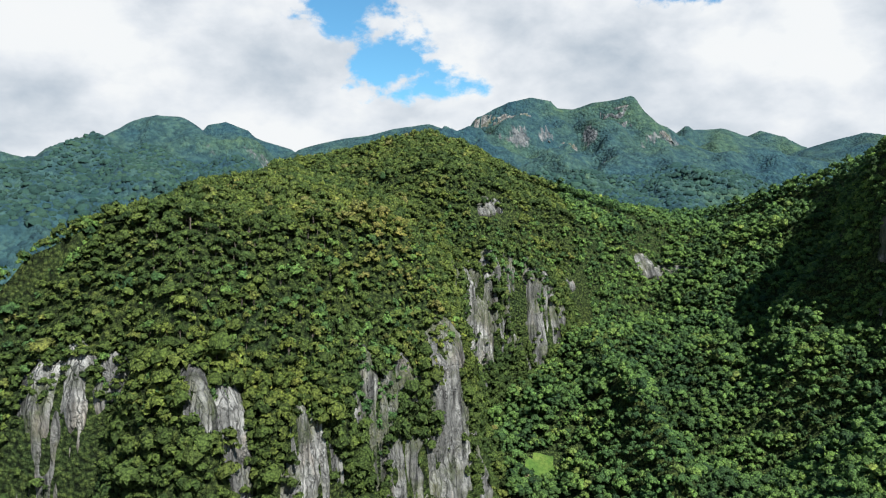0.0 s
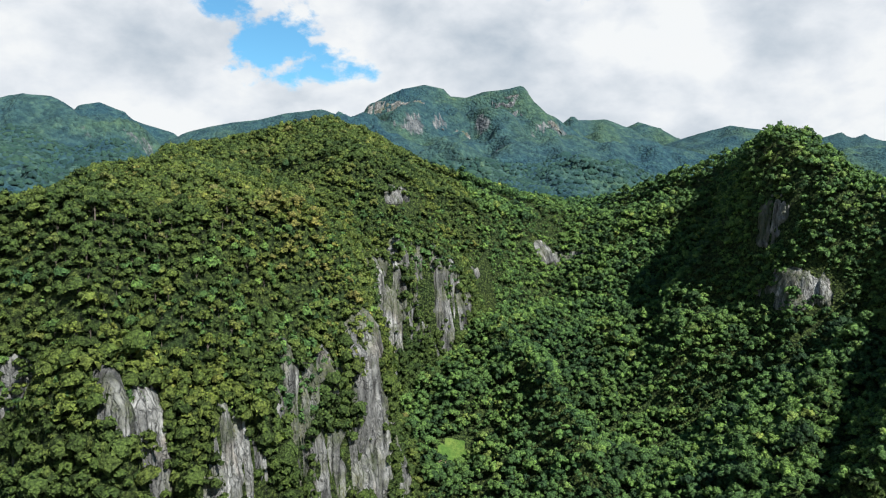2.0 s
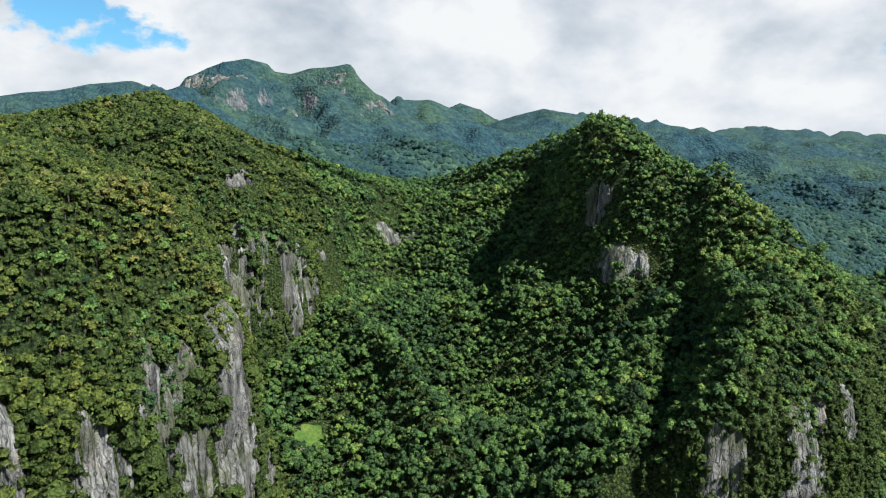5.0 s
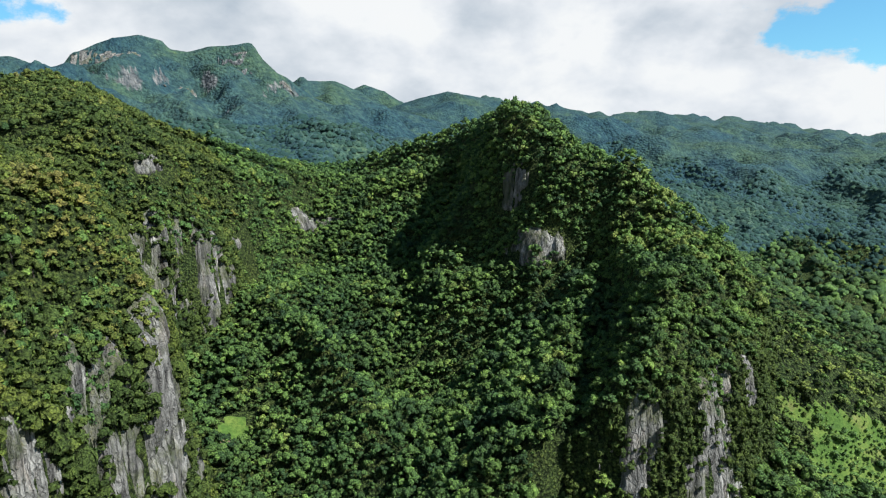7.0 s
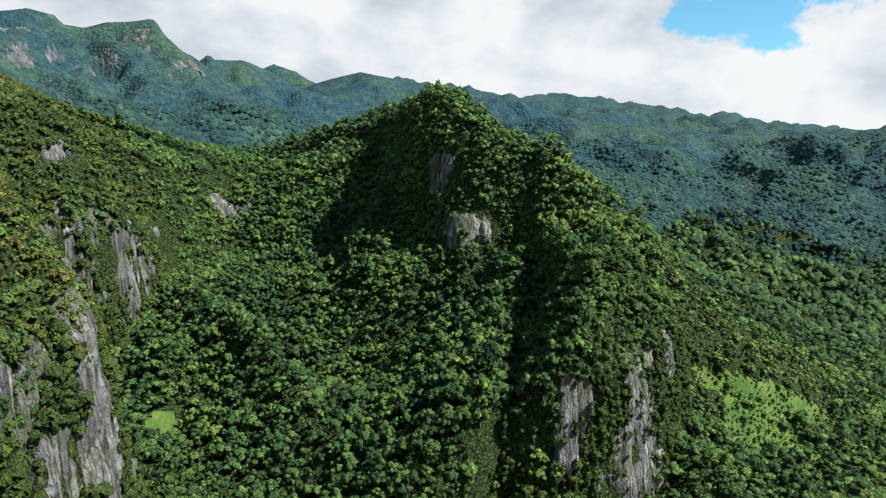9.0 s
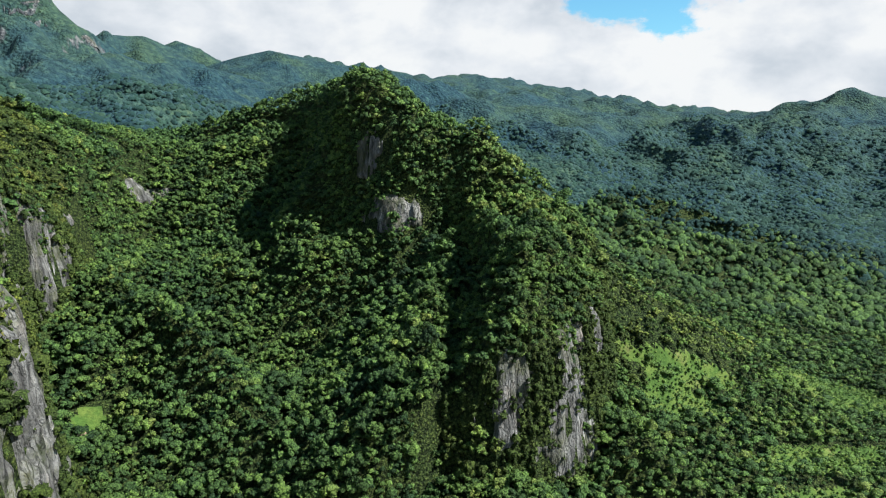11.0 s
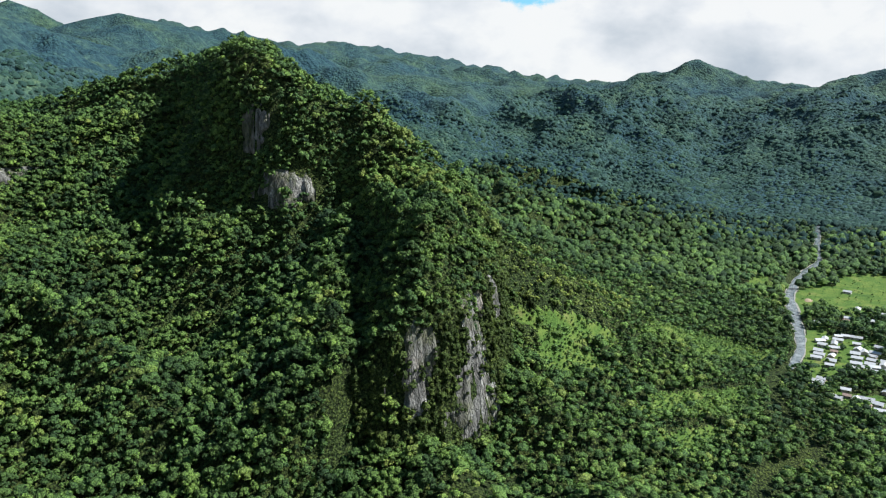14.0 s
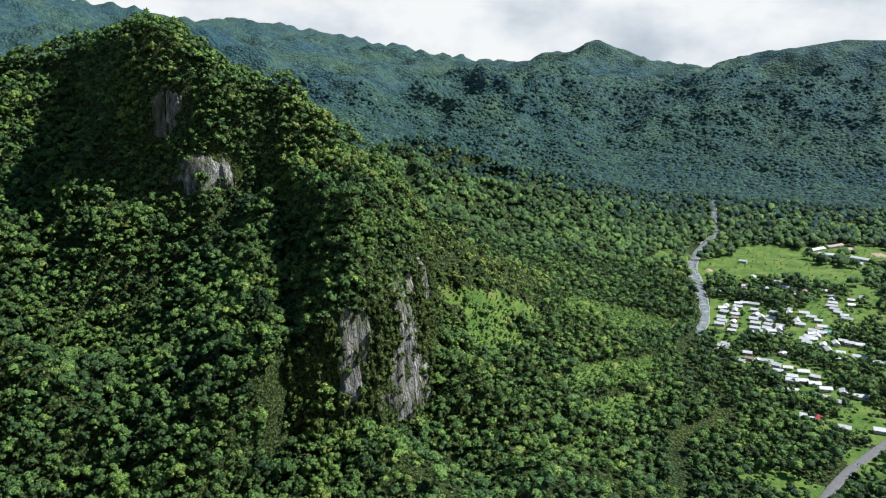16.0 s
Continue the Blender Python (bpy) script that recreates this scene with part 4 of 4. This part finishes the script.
# slopes turned out of the camera's view carry fewer trees
far_off = np.hypot(X, Y)
fall = (Z - land(X - X / far_off * 12, Y - Y / far_off * 12)) / 12
full = np.where((X > 396) & (Y < 395), 0.5, 1.0) * full
full = np.where(fall < -0.15 - np.maximum(265 - Z, 0) / far_off, 0.3, 1.0) * full
keep = (rng.uniform(size=len(X)) < full) & ~bare & ~open_ground(X, Y) & (X > -0.62 * Y - 20) & ~hidden
X, Y, S, Z, west = X[keep], Y[keep], S[keep], Z[keep], west[keep]
big = np.clip(np.exp(rng.normal(-0.04, 0.46, len(X))), 0.42, 1.75) * (1 - 0.22 * np.clip(S - 0.9, 0, 1))
R = 5.3 * big * np.where(west, np.where(Y > 500, 0.66, 0.58), np.where(Y > 420, 0.66, 0.68))
R = np.where((X > 396) & (Y < 395), 0.75, 1.0) * R
H = R * rng.uniform(0.85, 1.3, len(X)) * (1 + 0.25 * (big < 0.8))
P = np.stack([X, Y, Z + np.where(west, 0.6 + 0.6 * R, 1.8 + 0.8 * R) + (rng.normal(0.9, 1.6, len(X)) + 3.0 * ripple(X, Y, 22, 35, 3)) * np.where(west, 0.45, 1.0)], 1)
# the last term darkens trees low on the massif front: shade put into tint
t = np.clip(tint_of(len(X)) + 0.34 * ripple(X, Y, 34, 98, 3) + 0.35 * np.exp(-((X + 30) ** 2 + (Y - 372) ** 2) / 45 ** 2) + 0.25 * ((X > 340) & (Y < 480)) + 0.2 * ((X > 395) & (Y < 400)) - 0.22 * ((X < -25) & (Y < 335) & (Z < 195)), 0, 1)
fine = ~west & (Y < 350) & (X < 400)

# the trees on the brow of the massif, one by one
brow = west & (Y < 345) & (X > -120) & (X < 20) & (Z > 150)
brow &= np.cumsum(brow) <= 300


def single_tree(k):
    """A tree 1 m in half width: trunk with two limbs, and a leafy crown."""
    root = new("tree")
    tv, tf, tn = RICH[k]
    crown = mesh_object("crown", tv, tf, [LEAF_DRY])
    soften(crown.data, tn)
    at = crown.data.attributes.new("tint", "FLOAT", "POINT")
    at.data.foreach_set("value", np.full(len(tv), rng.beta(2.2, 2.4), np.float32))
    bm = bmesh.new()
    for top, r0, r1 in (((0, 0, 0.1), 0.075, 0.035), ((0.35, 0.12, 0.12), 0.04, 0.015), ((-0.25, -0.3, 0.1), 0.04, 0.015)):
        foot = Vector((0, 0, -1.5)) if r0 > 0.05 else Vector((0, 0, -0.5))
        d = Vector(top) - foot
        m = Matrix.Translation(foot + d / 2) @ d.to_track_quat("Z", "Y").to_matrix().to_4x4()
        bmesh.ops.create_cone(bm, cap_ends=True, segments=6, radius1=r0, radius2=r1, depth=d.length, matrix=m)
    me = bpy.data.meshes.new("trunk")
    bm.to_mesh(me)
    bm.free()
    me.materials.append(BARK)
    trunk = new("trunk", me)
    crown.parent = trunk.parent = root
    return tagged(root, "small olive-green broadleaf tree on a limestone brow", "tree", "trees on the brow of the massif")


models = [single_tree(k) for k in range(len(RICH))]
used = set()
for i in np.where(brow)[0]:
    k = int(rng.integers(0, len(models)))
    m = Matrix.LocRotScale(Vector(P[i]), Euler((0, 0, rng.uniform(0, 6.28))), None)
    ob = models[k]
    if k in used:
        ob = copy_thing(models[k], m)
    used.add(k)
    ob.matrix_basis = m @ Matrix.Diagonal((R[i], R[i], H[i], 1))
west_rest = west & ~brow
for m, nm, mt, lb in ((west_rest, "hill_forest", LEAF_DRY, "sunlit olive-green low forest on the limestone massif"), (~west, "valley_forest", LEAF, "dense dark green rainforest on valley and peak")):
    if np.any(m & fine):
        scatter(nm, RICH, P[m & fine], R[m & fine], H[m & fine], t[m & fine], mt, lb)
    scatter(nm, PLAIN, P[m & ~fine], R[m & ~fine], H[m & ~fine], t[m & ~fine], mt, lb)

X, Y = spots(160, 1500, -260, 900, 6.0)
m = ((X > 620) | (Y < 232)) & (Y > -0.16 * X - 60) & (Y < 1.4 * X) & (rng.uniform(size=len(X)) < np.clip(1.0 - (X - 700) / 500, 0.42, 1.0))
X, Y = X[m], Y[m]
keep = ~open_ground(X, Y)
X, Y = X[keep], Y[keep]
R = np.clip(3.3 + (X - 600) / 300, 3.3, 5.2) * np.clip(np.exp(rng.normal(0, 0.42, len(X))), 0.45, 1.7)
Z = land(X, Y)
# tint falls with X, grading crowns towards the haze-coloured ones
P, t = np.stack([X, Y, Z + 2.0 + 0.7 * R + rng.uniform(0, 2.5, len(X)) + 3.0 * ripple(X, Y, 28, 36, 3)], 1), np.clip(tint_of(len(X)) + 0.22 * ((X < 640) & (Y > 100) & (Z > 3)) + 0.36 * ripple(X, Y, 70, 97, 4) - 0.05 - 0.0003 * np.maximum(X - 700, 0), 0, 1)
m = X < 880
scatter("plain_forest", BUSH, P[m], R[m] * 1.1, R[m] * 0.95, t[m], LEAF, "green broadleaf forest on the river plain")
# painted haze: the share of haze-coloured crowns grows with X
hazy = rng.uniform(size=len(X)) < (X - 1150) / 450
for k, mt in ((~m & ~hazy, LEAF), (~m & hazy, LEAF_HAZED)):
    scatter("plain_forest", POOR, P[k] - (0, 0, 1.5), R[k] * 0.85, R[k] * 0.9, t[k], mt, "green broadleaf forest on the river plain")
# scattered shrubs and gardens in the glades
X, Y = spots(340, 1330, -130, 200, 9.0)
keep = (glade(X, Y) < 1.3) & (rng.uniform(size=len(X)) < 0.6) & (np.min([np.hypot(X - hx, Y - hy) for hx, hy in PLOTS], axis=0) > 6.5) & ~near_line(X, Y, RIVER, 13) & ~near_line(X, Y, ROAD, 6)
X, Y = X[keep], Y[keep]
R = rng.uniform(1.2, 4.8, len(X)) * np.where(X > 830, 0.45, 1.0)
scatter("shrubs", BUSH, np.stack([X, Y, land(X, Y) + 0.5 * R], 1), R, R, tint_of(len(X)), LEAF, "garden trees and shrubs between houses and fields")

X, Y = spots(-1000, 1500, 880, 1560, 10.5)
X2, Y2 = spots(1490, 2500, -320, 1100, 11)
X, Y = np.concatenate([X, X2]), np.concatenate([Y, Y2])
toward = np.hypot(X, Y)
fall = (land(X, Y) - land(X - X / toward * 12, Y - Y / toward * 12)) / 12
m = (fall > -0.12) & (X > -0.72 * Y - 60) & (rng.uniform(size=len(X)) < (2750 - toward) / 900)
X, Y = X[m], Y[m]
R = np.where(Y > 1000, 5.6, 6.0) * np.exp(rng.normal(0, 0.32, len(X)))
scatter("far_forest", POOR, np.stack([X, Y, land(X, Y) - 0.3 * R], 1), R, R * 0.85, tint_of(len(X)), LEAF_HAZED, "distant mountain forest with haze blue put into its leaf colour")

# shrubs on steep ground where trees find no hold
X, Y = spots(-240, 450, 232, 720, 2.4)
S = slope_at(X, Y, 2.0)
d1, s1, _v = along(X, Y, WEST_RIM[-2:] + FACE_RIM + NORTH_RIM[:2])
d2, s2, _v = along(X, Y, BLUFF_RIM[3:12])
m = (S > 1.8) & (X > -0.62 * Y - 20) & ~((d1 < np.where(X < -135, 9, 30)) & (s1 < 0)) & ~((d2 < 26) & (s2 < 0)) & ~open_ground(X, Y)
X, Y, S = X[m], Y[m], S[m]
n = rng.poisson(np.sqrt(1 + S * S) * np.where(S > 2.6, 0.50, 0.16))
X, Y = np.repeat(X, n), np.repeat(Y, n)
X, Y = X + rng.uniform(-1.5, 1.5, len(X)), Y + rng.uniform(-1.5, 1.5, len(X))
R = 2.5 * np.exp(rng.normal(0, 0.35, len(X)))
scatter("slope_shrubs", BUSH, np.stack([X, Y, land(X, Y) + 0.4], 1), R, R * 1.2, tint_of(len(X)), LEAF, "dense green shrubs on steep ground")

# ferns and bushes in the grass of the eastern slope
X, Y = spots(360, 700, 115, 420, 2.7)
keep = (grassy(X, Y) > 0.03) & (rng.uniform(size=len(X)) < 0.85)
X, Y = X[keep], Y[keep]
R = 1.45 * np.exp(rng.normal(0, 0.45, len(X)))
scatter("slope_shrubs", BUSH, np.stack([X, Y, land(X, Y) + 0.3 * R], 1), R, R * 0.8, np.clip(0.55 * tint_of(len(X)) + 0.45, 0, 1), LEAF, "bright green ferns and bushes on a grassy slope")

# low growth under and between the trees of the river plain
X, Y = spots(300, 880, -110, 235, 5.2)
keep = (Y > -0.16 * X - 40) & (glade(X, Y) > 1.05) & ~near_line(X, Y, RIVER, 7) & ~near_line(X, Y, ROAD, 6) & (grassy(X, Y) < 0.03)
keep &= np.min([np.hypot(X - hx, Y - hy) for hx, hy in PLOTS], axis=0) > 8
X, Y = X[keep], Y[keep]
R = 2.4 * np.exp(rng.normal(0, 0.4, len(X)))
scatter("undergrowth", BUSH, np.stack([X, Y, land(X, Y) + 0.35 * R], 1), R, R, np.clip(tint_of(len(X)) - 0.05 + 0.3 * ripple(X, Y, 40, 99, 3), 0, 1), LEAF, "low green growth beneath trees of the river plain")

# undergrowth between the low trees of the massif
X, Y = spots(-200, 60, 250, 520, 3.5)
Z, S = land(X, Y), slope_at(X, Y)
keep = (Z > 120) & (S < 4.5) & (X > -0.62 * Y - 20) & ~open_ground(X, Y) & (X < 45 - 0.05 * (Y - 300))
X, Y, Z = X[keep], Y[keep], Z[keep]
R = 2.5 * np.exp(rng.normal(0, 0.3, len(X)))
scatter("undergrowth", BUSH, np.stack([X, Y, Z + 0.4 * R], 1), R, R, tint_of(len(X)), LEAF_DRY, "olive-green undergrowth between low trees")

# ---- village ----
def part(name, bm, mat, parent, label=""):
    me = bpy.data.meshes.new(name)
    bm.to_mesh(me)
    bm.free()
    me.materials.append(mat)
    ob = new(name, me)
    ob.parent = parent
    if label:
        tagged(ob, label)
    return ob


def box(bm, x0, x1, y0, y1, z0, z1):
    bmesh.ops.create_cube(bm, size=1.0, matrix=Matrix.LocRotScale(((x0 + x1) / 2, (y0 + y1) / 2, (z0 + z1) / 2), None, (x1 - x0, y1 - y0, z1 - z0)))
    return bm


def house(name, w, d, h, rise, wall_mat, roof_mat, label, category="house"):
    """A low house with a gable roof that overhangs, a door and windows."""
    root = new(name)
    bm = box(bmesh.new(), -w / 2, w / 2, -d / 2, d / 2, -0.6, h)
    part("wall", bm, wall_mat, root)
    for s in (-1, 1):
        bm = bmesh.new()
        t, e = 0.14, 0.7
        prof = [(-w / 2 - e, s * (d / 2 + e), h - 0.25), (-w / 2 - e, 0, h + rise), (w / 2 + e, 0, h + rise), (w / 2 + e, s * (d / 2 + e), h - 0.25)]
        lo = [bm.verts.new(p) for p in prof]
        hi = [bm.verts.new((p[0], p[1], p[2] + t)) for p in prof]
        for f in ((lo[3], lo[2], lo[1], lo[0]), hi, *[(lo[i], lo[(i + 1) % 4], hi[(i + 1) % 4], hi[i]) for i in range(4)]):
            bm.faces.new(f)
        bmesh.ops.recalc_face_normals(bm, faces=bm.faces)
        part("roof", bm, roof_mat, root)
    for s in (-1, 1):
        bm = bmesh.new()
        v = [bm.verts.new((s * (w / 2 - 0.05), y, z)) for y, z in ((-d / 2, h), (d / 2, h), (0, h + rise - 0.1))]
        v2 = [bm.verts.new((s * (w / 2 - 0.2), y, z)) for y, z in ((-d / 2, h), (d / 2, h), (0, h + rise - 0.1))]
        bm.faces.new(v), bm.faces.new(v2[::-1])
        for i in range(3):
            bm.faces.new((v[i], v[(i + 1) % 3], v2[(i + 1) % 3], v2[i]))
        bmesh.ops.recalc_face_normals(bm, faces=bm.faces)
        part("gable", bm, wall_mat, root)
    # a near-black slab stands for the unlit inside of the doorway
    part("door", box(bmesh.new(), -0.45, 0.45, -d / 2 - 0.06, -d / 2 + 0.05, 0, 2.0), DARK_GLASS, root, "doorway panel with the shade inside put into its colour")
    for k in (-0.3, 0.3):
        part("window", box(bmesh.new(), k * w - 0.7, k * w + 0.7, -d / 2 - 0.05, -d / 2 + 0.05, 1.0, 2.0), DARK_GLASS, root)
        part("window", box(bmesh.new(), k * w - 0.7, k * w + 0.7, d / 2 - 0.05, d / 2 + 0.05, 1.0, 2.0), DARK_GLASS, root)
    return tagged(root, label, category, "village houses")


MODELS = [house("house", 9.5, 5.6, 2.6, 1.5, PLASTER, TIN, "low house with a shiny white tin gable roof"), house("house", 7.5, 5.2, 2.5, 1.3, PLANK, TIN, "small timber house with a white tin roof"),
          house("house", 11.5, 5.6, 2.6, 1.4, PLASTER, GREY_TIN, "long plastered house with a grey tin roof"), house("house", 6.2, 4.6, 2.4, 1.2, PLANK, RUST_TIN, "small shed-like house with a rusty tin roof"),
          house("house", 8.4, 6.4, 2.6, 1.7, PLASTER, TIN, "square house with a bright white tin roof")]
taken = set()


def put(k, x, y, turn):
    m = Matrix.LocRotScale((x, y, float(land(np.array([x]), np.array([y]))[0]) + 0.15), Euler((0, 0, radians(turn))), None)
    if k in taken:
        return copy_thing(MODELS[k], m)
    taken.add(k)
    MODELS[k].matrix_basis = m
    return MODELS[k]


for x, y in PLOTS:
    put(int(rng.choice(5, p=(0.34, 0.22, 0.14, 0.1, 0.2))), x, y, 90 + rng.normal(0, 10) + (0 if rng.uniform() < 0.8 else 90))
red = house("house", 10.0, 6.5, 2.7, 1.4, PLASTER, RED_TIN, "house with a red tin gable roof among bushes")
red.matrix_basis = pose(487, -4, 0.2, 0, 0, 60)
green = house("house", 9.0, 7.0, 2.7, 1.4, PLASTER, GREEN_TIN, "house with a blue-green tin roof in the village")
green.matrix_basis = pose(704, -22, 0.2, 0, 0, 80)
for x0, y0, x1, y1, mt, lb in ((1078, -6, 1108, -28, TIN, "long white-roofed school building"), (1066, -21, 1066, -51, TIN, "long white-roofed school building"), (1065, -64, 1055, -90, TIN, "long bright white school hall beside a playing field"),
                               (1033, -56, 1028, -76, TIN, "long white-roofed school building"), (1118, -34, 1146, -55, RUST_TIN, "school building with a brown rusty roof"), (1095, -50, 1120, -66, RUST_TIN, "school building with a brown rusty roof")):
    ob = house("school_building", math.hypot(x1 - x0, y1 - y0), 9.0, 3.2, 1.8, PLASTER, mt, lb, "school")
    ob["group"] = "school buildings"
    ob.matrix_basis = pose((x0 + x1) / 2, (y0 + y1) / 2, 0.2, 0, 0, math.degrees(math.atan2(y1 - y0, x1 - x0)))


def bare_patch(name, cx, cy, rx, ry, mat, label, category):
    """A low worn patch of ground with a ragged edge."""
    n = 40
    a = np.arange(n) / n * 2 * math.pi
    k = 1 + 0.16 * ripple(np.cos(a) * 3, np.sin(a) * 3, 1.5, int(abs(cx)) % 50, 2)
    x, y = cx + rx * k * np.cos(a), cy + ry * k * np.sin(a)
    ring = np.stack([x, y, land(x, y) - 0.2], 1)
    inner = np.stack([cx + (x - cx) * 0.9, cy + (y - cy) * 0.9, land(x, y) + 0.22], 1)
    mid = np.array([[cx, cy, float(land(np.array([cx]), np.array([cy]))[0]) + 0.3]])
    i = np.arange(n)
    j = (i + 1) % n
    F = np.concatenate([np.stack([i, j, n + i], 1), np.stack([j, n + j, n + i], 1), np.stack([n + i, n + j, np.full(n, 2 * n)], 1)])
    return tagged(mesh_object(name, np.concatenate([ring, inner, mid]), F, [mat]), label, category, kind="structure")


bare_patch("playing_field", 1108, -104, 17.0, 11.0, EARTH, "worn brown earth of a playing field", "field")
bare_patch("bare_ground", 905, 118, 9.0, 5.0, EARTH, "pale trampled earth in a meadow", "ground")
bare_patch("bare_ground", 60, 473, 4.5, 3.0, EARTH, "bare brown earth in a valley clearing", "ground")
